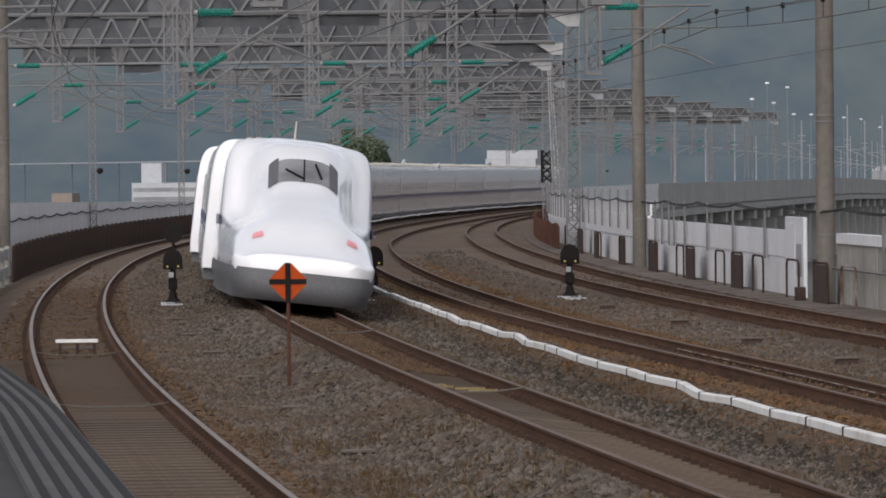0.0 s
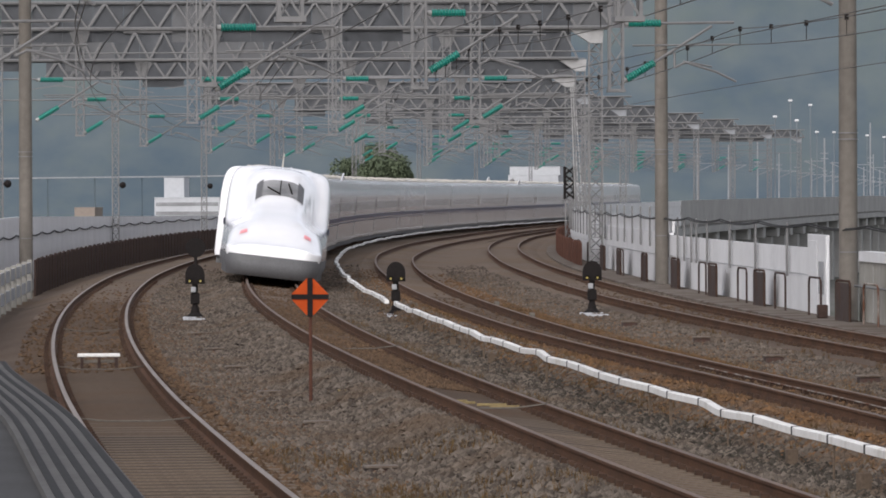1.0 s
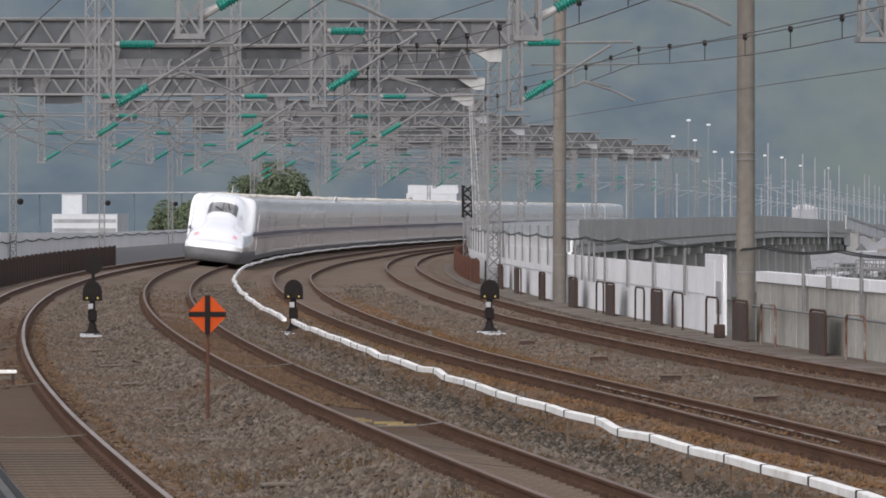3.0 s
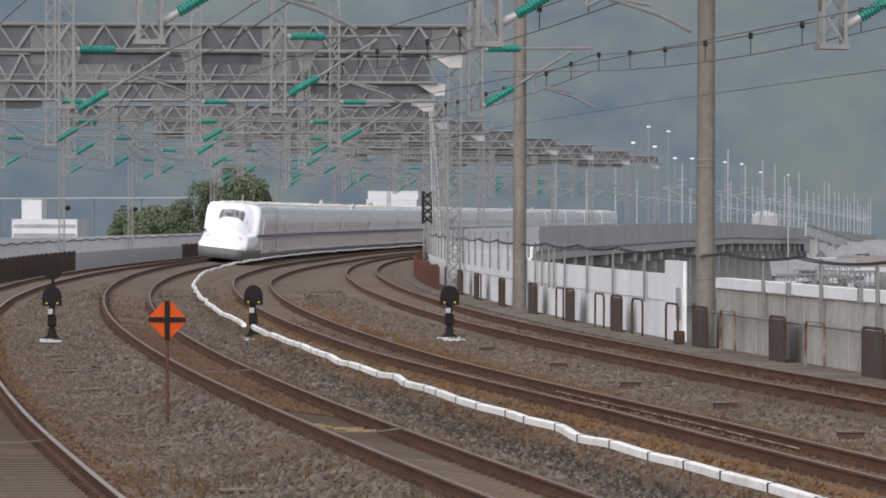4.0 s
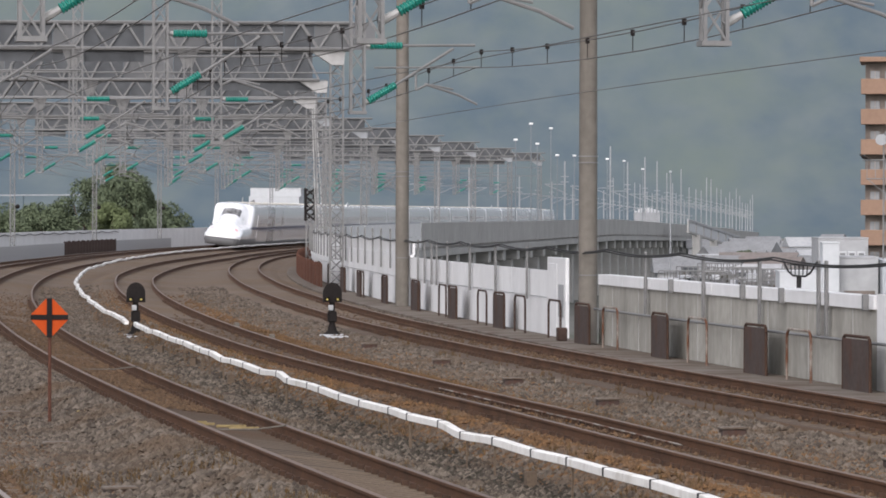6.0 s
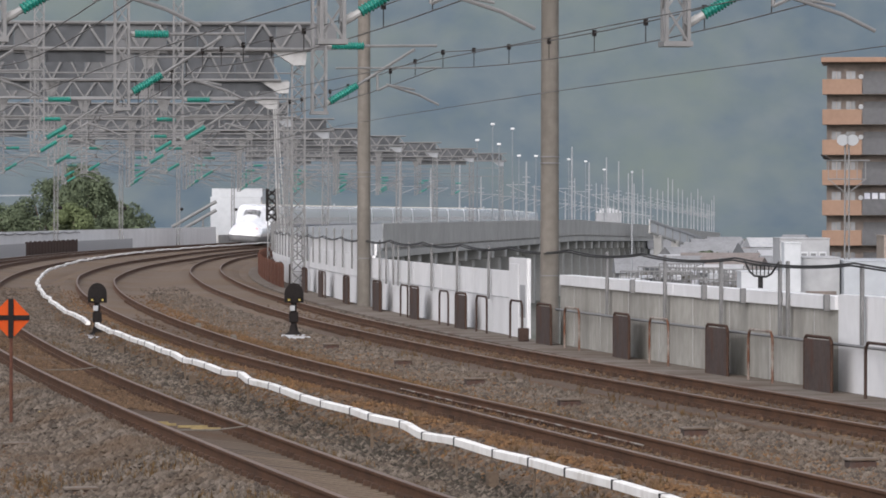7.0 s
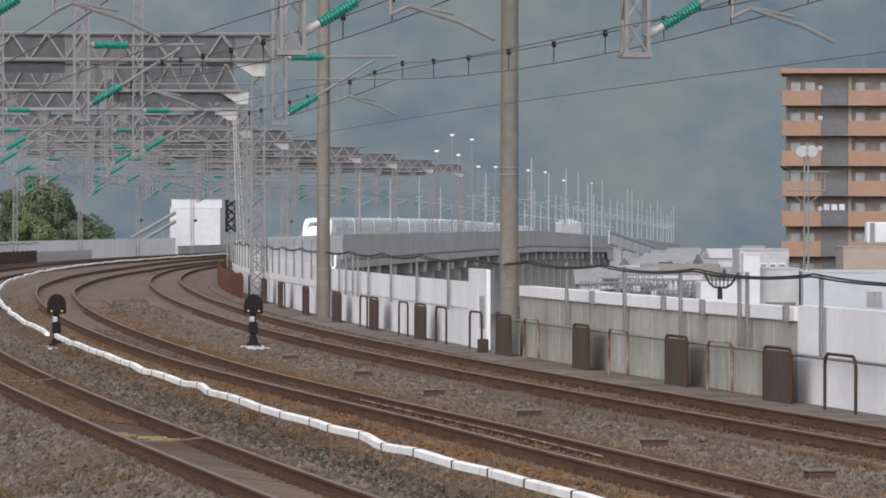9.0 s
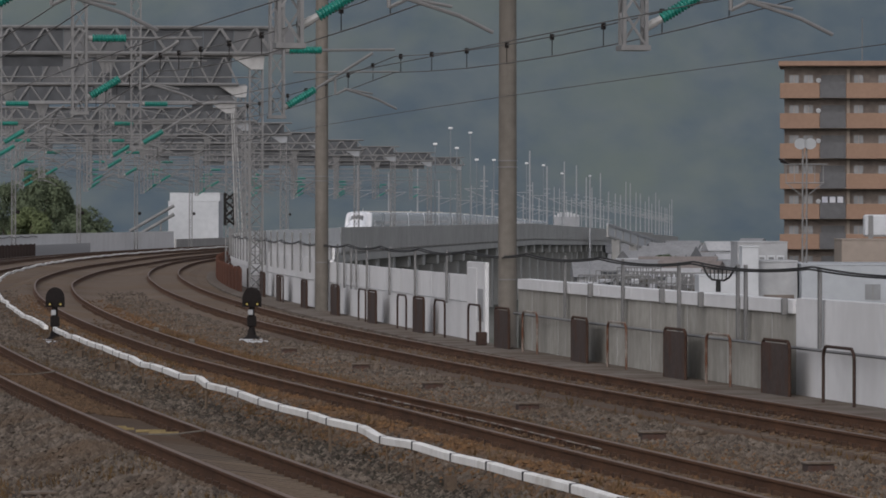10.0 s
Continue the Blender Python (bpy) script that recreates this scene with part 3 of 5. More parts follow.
def make_lattice_portal(top=10.28, low=9.25, size=0.5, right=12.55, far=False, left=-8.3, reach=-17.0):
    """Four-legged truss portal; low and top are the heights of the beam's chords."""
    portal = tagged(new("catenary_portal"), "galvanised lattice portal carrying overhead line arms over four tracks", "portal", "catenary portals")
    for x in (left, right):
        bm = bmesh.new()
        width = size if x > 0 else 0.3
        lattice(bm, (x, 0, -0.45), (x, 0, low), width, 20, 0.03 if x > 0 else 0.02)
        for i in range(21):
            z = -0.45 + (low + 0.45) * i / 20
            for y in (-width / 2, width / 2):
                rod(bm, (x - width / 2, y, z), (x + width / 2, y, z), 0.022, 4)
        part("column", bm, M["steel"], portal)
        if x < 0:
            continue
        cap = bmesh.new()
        side = 1
        v = [cap.verts.new(q) for y in (-0.32, 0.32) for q in ((x - side * 1.05, y, low - 0.06), (x + side * 0.32, y, low - 0.06), (x + side * 0.27, y, low - 0.62), (x - side * 0.2, y, low - 0.62))]
        for f in ((0, 1, 2, 3), (7, 6, 5, 4), (0, 4, 5, 1), (1, 5, 6, 2), (2, 6, 7, 3), (3, 7, 4, 0)):
            cap.faces.new([v[i] for i in f])
        # Far gussets take the haze-tinted steel.
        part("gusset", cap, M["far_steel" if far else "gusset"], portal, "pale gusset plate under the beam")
    for y in (-0.45, 0.45):
        for z, r in ((low, 0.075), (top, 0.06)):
            bm = bmesh.new()
            rod(bm, (reach, y, z), (13.2, y, z), r, 6)
            part("chord", bm, M["steel"], portal)
        n = round((13.2 - reach) / 1.4)
        bars = bmesh.new()
        first = {}
        for i in range(n):
            a, b, c = [reach + (13.2 - reach) * (i + q) / n for q in (0, 0.5, 1)]
            for k, (u, w) in enumerate((((a, y, low), (b, y, top)), ((b, y, top), (c, y, low)))):
                if far:
                    rod(bars, u, w, 0.042, 4)
                elif k in first:
                    share("web_bar", first[k], portal, Matrix.Translation(((13.2 - reach) * i / n, 0, 0)))
                else:
                    bar = bmesh.new()
                    rod(bar, u, w, 0.042, 4)
                    first[k] = part("web_bar", bar, M["steel"], portal)
        if far:
            tagged(part("web_bars", bars, M["steel"], portal), kind="stuff")
        else:
            bars.free()
    bm = bmesh.new()
    for i in range(25):
        a = reach + (13.2 - reach) * i / 24
        rod(bm, (a, -0.45, low), (a, 0.45, low), 0.03, 4)
    tagged(part("cross_ties", bm, M["steel"], portal), kind="stuff")
    for z, r in ((7.3, 0.035), (8.3, 0.03)):
        bm = bmesh.new()
        rod(bm, (reach, 0.02, z), (right, 0.02, z + 0.03), r, 5)
        part("tie_tube", bm, M["steel"], portal, "thin tie tube between the hanging masts")
    for x in MAST_X:
        stay = bmesh.new()
        rod(stay, (x + 0.1, 0, 7.3), (x + 2.9, 0, 6.75), 0.022, 4)
        part("stay_tube", stay, M["steel"], portal, "thin stay tube")
        stay = bmesh.new()
        pipe(stay, [(x - 1.9, 0, 6.9), (x - 0.9, 0, 7.05), (x, 0, 6.95)], 0.022, 4)
        part("stay_tube", stay, M["steel"], portal, "thin stay tube")
        yoke = bmesh.new()
        v = [yoke.verts.new(q) for w in (-0.05, 0.05) for q in ((x - 0.42, w, low - 0.05), (x + 0.42, w, low - 0.05), (x + 0.17, w, low - 0.75), (x - 0.17, w, low - 0.75))]
        for f in ((0, 1, 2, 3), (7, 6, 5, 4), (0, 4, 5, 1), (1, 5, 6, 2), (2, 6, 7, 3), (3, 7, 4, 0)):
            yoke.faces.new([v[i] for i in f])
        part("yoke", yoke, M["steel"], portal, "grey hanger plate under the beam")
    shade = random.Random(int(top * 100))
    a = reach
    while a < 12.6:
        w = shade.choice((1.2, 1.9, 2.4))
        part("backing_sheet", boxed((a, 0.54, low - shade.choice((0.0, 0.1, 0.5))), (a + w - 0.015, 0.58, top - 0.02)), M[shade.choice(("steel_dark", "steel_dark", "steel_dark", "steel_mid"))], portal, "dark grey backing sheet")
        a += w
    for x in MAST_X:
        cantilever(portal, x)
    lamp = bmesh.new()
    bmesh.ops.create_icosphere(lamp, subdivisions=2, radius=0.16, matrix=Matrix.Translation((left + 0.35, -0.1, 3.2)))
    rod(lamp, (left + 0.14, 0, 3.2), (left + 0.3, -0.05, 3.2), 0.03, 5)
    part("lamp", lamp, M["dark"], portal, "small round dark lamp")
    return portal


def make_pole_portal(right=12.75, left=-7.9, masts=MAST_X, skew=0.0, up=(0.0, 0.0, 0.0, 0.0), slim=False):
    portal = tagged(new("catenary_portal"), "overhead line portal on tall round concrete poles", "portal", "catenary portals")
    for x in (left, right):
        bm = bmesh.new()
        rod(bm, (x, skew * (x - 2), -0.45), (x, skew * (x - 2), 12.0), 0.225, 20, 0.195)
        pole = part("pole", bm, M["pole_concrete"], portal, "round spun-concrete pole")
        for z in (1.35, 4.0, 4.15):
            band = bmesh.new()
            rod(band, (x, skew * (x - 2), z), (x, skew * (x - 2), z + 0.03), 0.235, 20)
            part("band", band, M["steel"], pole)
    bm = bmesh.new()
    for y in (-0.4, 0.4):
        def along(x, z):
            return (x, y + skew * (x - 2), z)
        rod(bm, along(-8.9, 10.6), along(13.2, 10.6), 0.07, 6)
        rod(bm, along(-8.9, 11.5), along(13.2, 11.5), 0.06, 6)
        for i in range(18):
            a, b, c = [-8.9 + 22.1 * (i + q) / 18 for q in (0, 0.5, 1)]
            rod(bm, along(a, 10.6), along(b, 11.5), 0.03, 4)
            rod(bm, along(b, 11.5), along(c, 10.6), 0.03, 4)
    part("truss_beam", bm, M["steel"], portal)
    for x, rise in zip(masts, up):
        cantilever(portal, x, x > left + 0.6, 10.6, skew * (x - 2), rise, slim)
    return portal


STATIONS = (165, 200, 245, 290, 340, 395, 440, 482, 526, 575, 620)
pole_portal = make_pole_portal()
pole_portal.matrix_basis = at(165)
make_pole_portal(masts=(-7.95, -2.67, 1.8, 6.43), up=(0.16, 0.16, 0.16, 0.16), slim=True).matrix_basis = at(66)
make_pole_portal(12.97, -7.8, (-7.6, -2.3, 2.38, 7.05), 0.75, (-0.2, -0.2, 0.22, 0.1)).matrix_basis = at(110)
lattice_portal = make_lattice_portal(left=-10.9)
lattice_portal.matrix_basis = at(200)
make_lattice_portal(10.55, 9.2, 0.46, 13.3, left=-9.05).matrix_basis = at(245)
bend_portal = make_lattice_portal(10.35, 9.35, 0.46, 12.85, left=-7.95)
sleeve = bmesh.new()
lattice(sleeve, (12.85, 0, 2.4), (12.85, 0, 4.2), 0.54, 4, 0.07)
part("sleeve", sleeve, M["dark"], bend_portal, "dark banded lower section of the column")
for k in range(3):
    stay = bmesh.new()
    rod(stay, (12.95 + 0.1 * k, -0.3, 8.75), (13.25 + 0.24 * k, -0.35, -0.3), 0.035, 5)
    part("stay", stay, M["gusset"], bend_portal, "pale steel stay beside the column")
bend_portal.matrix_basis = at(290)
far_portal = make_lattice_portal(10.1, 9.2, 0.46, far=True, reach=-13.0)
far_portal.matrix_basis = at(STATIONS[4])
for s in STATIONS[5:]:
    copy_thing(far_portal, at(s))


def make_far_masts():
    masts = []
    for h in (9.6, 11.2, 12.8):
        bm = bmesh.new()
        rod(bm, (0, 0, -0.4), (0, 0, h), 0.15, 8, 0.1)
        rod(bm, (-2.6, 0, 6.6), (0, 0, 6.6), 0.05, 5)
        rod(bm, (-2.6, 0, 6.6), (0, 0, 5.5), 0.05, 5)
        for z in (6.9, 7.6):
            rod(bm, (-0.5, 0, z), (0.5, 0, z), 0.06, 5)
        masts.append(tagged(part("line_mast", bm, M["far_steel"]), "slender haze-tinted overhead line mast on the far viaduct", "mast", "far line masts"))
    masts[0].matrix_basis, masts[1].matrix_basis, masts[2].matrix_basis = at(668, 12.2), at(668, -8.6, 0, 180), at(715, 12.2)
    pick = random.Random(12)
    for s in [715, 762, 809, 856] + list(range(900, 1590, 33)):
        for o in (12.2, -8.6):
            if (s, o) != (715, 12.2):
                copy_thing(pick.choice(masts), at(s + pick.uniform(-6, 6), o, 0, 0 if o > 0 else 180))

    for s, h in ((579, 11.0), (602, 13.2), (612, 11.0), (634, 13.2), (645, 10.0), (676, 10.3), (745, 10.6), (787, 10.9), (840, 10.4)):
        tall = tagged(new("lamp_mast"), "tall slender haze-tinted mast with a pale cap on the viaduct", "mast", "lamp masts")
        bm = bmesh.new()
        rod(bm, (0, 0, -0.4), (0, 0, h), 0.09, 8, 0.06)
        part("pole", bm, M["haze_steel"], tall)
        part("cap", boxed((-0.24, -0.15, h), (0.24, 0.15, h + 0.24), 0.06), M["white_paint"], tall, "pale lamp cap")
        tall.matrix_basis = at(s, 12.9)


make_far_masts()


# ---- wires ----
def curve_wire(name, runs, r, material, label):
    cu = bpy.data.curves.new(name, "CURVE")
    cu.dimensions, cu.bevel_depth, cu.bevel_resolution = "3D", r, 1
    for pts in runs:
        sp = cu.splines.new("POLY")
        sp.points.add(len(pts) - 1)
        for q, p in zip(sp.points, pts):
            q.co = (*p, 1)
    cu.materials.append(material)
    return tagged(new(name, cu), label, "wire")


def make_wires():
    spans = [20, 66, 110, 165, *STATIONS[1:]]
    for k in range(4):
        runs, beads = [], bmesh.new()
        low = [tuple(P(float(s), off(k, s), 5.15)) for s in np.arange(20, 800, 6)]
        up = []
        for a, b in zip(spans, spans[1:]):
            for i in range(8):
                q = i / 8
                s = a + (b - a) * q
                up.append(tuple(P(s, off(k, s) - 0.3, 6.35 - 0.3 * 4 * q * (1 - q))))
        runs.append(up)
        runs.append([(x, y, z - 0.35) for x, y, z in up])
        for s in np.arange(24, 150 if k > 1 else 40, 5.0):
            q0 = max(a for a in spans if a <= s)
            q1 = min(b for b in spans if b > s)
            q = (s - q0) / (q1 - q0)
            z = 6.35 - 0.3 * 4 * q * (1 - q)
            p = P(float(s), off(k, s) - 0.3, z)
            rod(beads, p + Vector((0, 0, -0.35)), p, 0.012, 4)
            rod(beads, p + Vector((0, 0, -0.06)), p + Vector((0, 0, 0.05)), 0.04, 8)
        curve_wire("contact_wire", [low], 0.007, M["wire"], "thin dark contact wire above a track")
        curve_wire("catenary_wire", runs, 0.01, M["wire"], "dark overhead contact and messenger wires above a track")
        tagged(part("wire_hangers", beads, M["dark"]), "small black hangers on the overhead messenger wires", "hangers", kind="stuff")


make_wires()


# ---- the train ----
def smoothstep(a, b, x):
    q = min(max((x - a) / (b - a), 0.0), 1.0)
    return q * q * (3 - 2 * q)


def nose_width(q):
    return 1.68 * (0.88 + 0.12 * smoothstep(0.5, 6.5, q)) * (0.62 + 0.38 * math.sqrt(min(1, q / 0.6)))


def hood(q):
    return 1.0 + 0.78 * smoothstep(0.0, 2.8, q) ** 0.8 + 0.12 * smoothstep(3.0, 6.0, q) + 1.6 * smoothstep(6.4, 8.8, q)


def cabin(q):
    return 1.02 + 0.95 * smoothstep(0.0, 3.2, q) ** 0.85 + 0.5 * smoothstep(2.4, 5.4, q) + 1.03 * smoothstep(4.4, 7.6, q)


def skin(q, y):
    """Height of the nose's upper skin, q metres behind its tip, y from its middle."""
    w = nose_width(q)
    v = min(abs(y) / w, 1.0)
    base = 0.85
    f = smoothstep(5.5, 10.2, q)
    a = base + (min(hood(q), 3.5) - base) * max(0.0, 1 - v ** (3.6 + 6.0 * f)) ** (1 / (2.6 + 4.5 * f))
    wc = 1.2 - 0.1 * smoothstep(1, 5, q) + 0.58 * smoothstep(6.0, 8.8, q)
    e = min(abs(y) / wc, 1.0)
    b = base + (cabin(q) - base) * max(0.0, 1 - e ** 3.4) ** (1 / 2.4)
    k = 0.3
    h = max(k - abs(a - b), 0.0) / k
    return max(a, b) + h * h * k * 0.25


LATERAL = [math.sin(math.pi / 2 * (i / 15 - 1)) for i in range(31)]


def body_ring():
    """Right-to-left outline of a full car section above the skirt."""
    top = [(1.68 * v, skin(11.2, 1.68 * v)) for v in LATERAL[::-1]]
    return [(1.655, 0.5), (1.68, 0.7)] + top + [(-1.68, 0.7), (-1.655, 0.5)]


def loft(rings):
    vs, fs, m = [], [], len(rings[0])
    for r in rings:
        vs += r
    for i in range(len(rings) - 1):
        for j in range(m - 1):
            a = i * m + j
            fs.append((a, a + 1, a + m + 1, a + m))
    return vs, fs


def bogie(parent, y):
    bm = bmesh.new()
    for dy in (-1.25, 1.25):
        for x in (-0.75, 0.75):
            rod(bm, (x - 0.06, y + dy, 0.43), (x + 0.06, y + dy, 0.43), 0.43, 14)
        rod(bm, (-0.9, y + dy, 0.43), (0.9, y + dy, 0.43), 0.09, 8)
    for x in (-1.05, 1.05):
        box(bm, (x - 0.1, y - 1.8, 0.35), (x + 0.1, y + 1.8, 0.6))
    part("bogie", bm, M["dark"], parent, "dark wheel bogie")


def car_sides(car, y0, y1, windows):
    """Stripes, windows, doors and skirts between y0 and y1."""
    for sx in (-1, 1):
        for z0, z1 in ((1.52, 1.72), (1.4, 1.45)):
            part("blue_line", boxed((sx * 1.69, y0, z0), (sx * 1.7, y1, z1)), M["train_blue"], car, "thin dark blue line")
        first = None
        for y in windows:
            if first is None:
                first = part("window", boxed((sx * 1.655, -0.26, 2.0), (sx * 1.695, 0.26, 2.42)), M["car_glass"], car)
                first.matrix_basis = Matrix.Translation((0, y, 0))
            else:
                share("window", first, car, Matrix.Translation((0, y, 0)))
    sk = bmesh.new()
    box(sk, (-1.6, y0, 0.28), (1.6, y1, 0.56))
    part("skirt", sk, M["train_grey"], car, "dark grey underframe skirt")


def middle_car():
    car = tagged(new("train_car"), "white high-speed train car with blue lines and small windows", "train car", "train cars")
    ring = body_ring()
    rings = [[(x * f, y, (z - 1.8) * f + 1.8) for x, z in ring] for y, f in ((-12.3, 0.97), (-12.2, 0.995), (-12.1, 1.0), (-11.9, 1.0), (-6, 1), (0, 1), (6, 1), (11.9, 1.0), (12.1, 1.0), (12.2, 0.995), (12.3, 0.97))]
    vs, fs = loft(rings)
    m = len(ring)
    fs += [tuple(range(m))[::-1], tuple(range(len(vs) - m, len(vs)))]
    part("body", (vs, fs), M["train_white"], car, smooth=True)
    cap = bmesh.new()
    box(cap, (-0.95, -11.2, 3.49), (0.95, 11.2, 3.56), None, 0.03)
    for y in (-7, -1, 5):
        box(cap, (-0.7, y, 3.55), (0.7, y + 2.2, 3.62), None, 0.03)
    part("roof", cap, M["train_roof"], car, "grimy pale roof with flat equipment covers")
    car_sides(car, -12.1, 12.1, [-9.2 + 1.0 * i for i in range(19)])
    for y in (-11.0, 11.0):
        for sx in (-1, 1):
            d = boxed((sx * 1.66, y - 0.42, 0.75), (sx * 1.695, y + 0.42, 2.65), 0.0)
            door = part("door", d, M["train_white"], car)
            part("door_window", boxed((sx * 1.69, y - 0.16, 1.95), (sx * 1.7, y + 0.16, 2.4)), M["glass"], door)
            g = bmesh.new()
            for q in (-0.45, 0.43):
                box(g, (sx * 1.66, y + q, 0.75), (sx * 1.692, y + q + 0.02, 2.66))
            part("door_seam", g, M["train_grey"], door)
    g = bmesh.new()
    vv, ff = loft([[(x * 0.93, y, (z - 1.8) * 0.94 + 1.75) for x, z in ring] for y in (12.25, 12.75)])
    part("gangway", (vv, ff), M["train_grey"], car, "grey gangway bellows")
    for y in (-8.75, 8.75):
        bogie(car, y)
    return car


def end_car():
    """Tail car; its nose tip lies at y = 0 and the body runs to y = 27."""
    car = tagged(new("train_car"), "white high-speed train end car with long duck-bill nose", "train car", "train cars")
    rings = []
    qs = [0.0, 0.05, 0.14, 0.3, 0.5, 0.75] + [1.0 + 0.35 * i for i in range(30)]
    for q in qs:
        w = nose_width(q)
        r = [(w * 0.99, q, 0.7), (w * 1.0, q, 0.78)]
        r += [(w * v, q, skin(q, w * v)) for v in LATERAL[::-1]]
        r += [(-w * 1.0, q, 0.78), (-w * 0.99, q, 0.7)]
        if q == 0.0:
            r = [(x, y, 0.78 + (z - 0.78) * 0.5) for x, y, z in r]
        rings.append(r)
    vs, fs = loft(rings)
    fs.append(tuple(range(len(rings[0])))[::-1])
    part("nose", (vs, fs), M["train_white"], car, "long white duck-bill nose", smooth=True)
    ring = body_ring()
    vs, fs = loft([[(x, y, z) for x, z in ring] for y in (11.15, 14, 20, 26.7)])
    fs.append(tuple(range(len(vs) - len(ring), len(vs))))
    part("body", (vs, fs), M["train_white"], car, smooth=True)

    def patch(y0, y1, half, lift, name, material, taper=0.85, label="", n=10, x_mid=0.0, mm=8):
        g, f = [], []
        for i in range(mm + 1):
            q = y0 + (y1 - y0) * i / mm
            h = half * (1 - (1 - taper) * i / mm)
            for j in range(n + 1):
                x = x_mid + h * (2 * j / n - 1)
                g.append((x, q - lift * 0.7, skin(q, x) + lift))
        for i in range(mm):
            for j in range(n):
                a = i * (n + 1) + j
                f.append((a, a + 1, a + n + 2, a + n + 1))
        return part(name, (g, f), material, car, label, smooth=True)

    patch(5.22, 6.28, 0.69, 0.012, "windscreen", M["screen_glass"], 0.96, "grey cab windscreen")
    for sx in (-1, 1):
        patch(5.22, 6.42, 0.1, 0.016, "screen_pillar", M["train_grey"], 1.0, "dark grey windscreen corner", n=4, x_mid=sx * 0.66)
        patch(1.25, 1.55, 0.12, 0.02, "tail_lamp", M["tail_red"], 0.8, "red tail lamp", n=4, x_mid=sx * 0.99, mm=4)
    patch(5.22, 6.28, 0.018, 0.02, "screen_divider", M["dark"], 1.0, "", n=2)
    wip = bmesh.new()
    for a, b in (((-0.4, 5.75), (0.0, 5.3)), ((0.38, 5.45), (0.25, 6.05))):
        rod(wip, (a[0], a[1], skin(a[1], a[0]) + 0.04), (b[0], b[1], skin(b[1], b[0]) + 0.04), 0.025, 5)
    part("wiper", wip, M["dark"], car, "black windscreen wiper")
    for sx in (-1, 1):
        part("blue_flash", ([(sx * (nose_width(q) + 0.012), q, z) for q, z in ((5.2, 1.62), (9.5, 1.52), (11.0, 1.52), (11.0, 1.75), (9.5, 1.75))],
                                    [(0, 1, 2, 3, 4)]), M["train_blue"], car, "dark blue flash tapering onto the nose")
    whip = bmesh.new()
    rod(whip, (0.0, 13.5, 3.5), (0.0, 13.6, 4.05), 0.03, 5, 0.015)
    part("aerial", whip, M["train_roof"], car, "thin roof aerial")
    sk = []
    for z in (0.12, 0.3, 0.52, 0.68, 0.76):
        sk.append([(nose_width(max(0, q)) * (1.006 if z > 0.4 else 0.95) * x, q - 0.03 + (0.25 if z < 0.2 else 0), z)
                   for q, x in [(11, 1), (6, 1), (3, 1), (1.6, 1), (0.75, 1), (0.3, 1), (0.1, 1), (0.0, 0.9), (0.0, 0.4), (0.0, -0.4), (0.0, -0.9), (0.1, -1), (0.3, -1), (0.75, -1), (1.6, -1), (3, -1), (6, -1), (11, -1)]])
    part("front_skirt", loft(sk), M["train_grey"], car, "dark grey front skirt", smooth=True)
    cap = bmesh.new()
    box(cap, (-0.95, 11.0, 3.49), (0.95, 26.0, 3.56), None, 0.03)
    part("roof", cap, M["train_roof"], car, "grimy pale roof")
    for sx in (-1, 1):
        bl = bmesh.new()
        for y0, y1, z0, z1 in ((7.0, 11.0, 1.55, 1.75),):
            box(bl, (sx * 1.683, y0, z0), (sx * 1.7, y1, z1))
        part("blue_line", bl, M["train_blue"], car, "dark blue line along the flank")
        part("door", boxed((sx * 1.67, 11.3, 0.75), (sx * 1.7, 12.0, 2.7)), M["train_white"], car, "white crew door")
    car_sides(car, 11.0, 26.5, [13.5 + 1.0 * i for i in range(11)])
    bogie(car, 5.2)
    bogie(car, 22.7)
    return car


def roof_fins(parent):
    bm = bmesh.new()
    for x in (-1.3, 1.3):
        v = [bm.verts.new((x + dx, y, z)) for dx in (-0.03, 0.03) for y, z in ((-1.6, 3.4), (1.6, 3.4), (0.9, 3.85), (0.3, 3.85))]
        for f in ((0, 1, 2, 3), (7, 6, 5, 4), (0, 4, 5, 1), (1, 5, 6, 2), (2, 6, 7, 3), (3, 7, 4, 0)):
            bm.faces.new([v[i] for i in f])
    part("roof_fin", bm, M["train_white"], parent, "small pale roof fins")


def chord(s0, s1, back):
    """Pose of a car whose bogies stand at s0 and s1; its origin lies back metres before s0."""
    a, b = P(s0, 0, cant(1, s0) / 2), P(s1, 0, cant(1, s1) / 2)
    yaw = math.atan2(b.x - a.x, b.y - a.y)
    lean = math.atan2(cant(1, (s0 + s1) / 2), 1.5)
    return Matrix.Translation(a) @ Matrix.Rotation(-yaw, 4, "Z") @ Matrix.Rotation(lean, 4, "Y") @ Matrix.Translation((0, -back, 0))


tail_car = end_car()
mid_car = middle_car()
train = [tail_car, mid_car] + [copy_thing(mid_car, Matrix.Translation((0, 300 + 30 * i, 0))) for i in range(14)]
for i in (4, 11):
    roof_fins(train[i])


def tip(t):
    return 104.0 + 51.2 * t


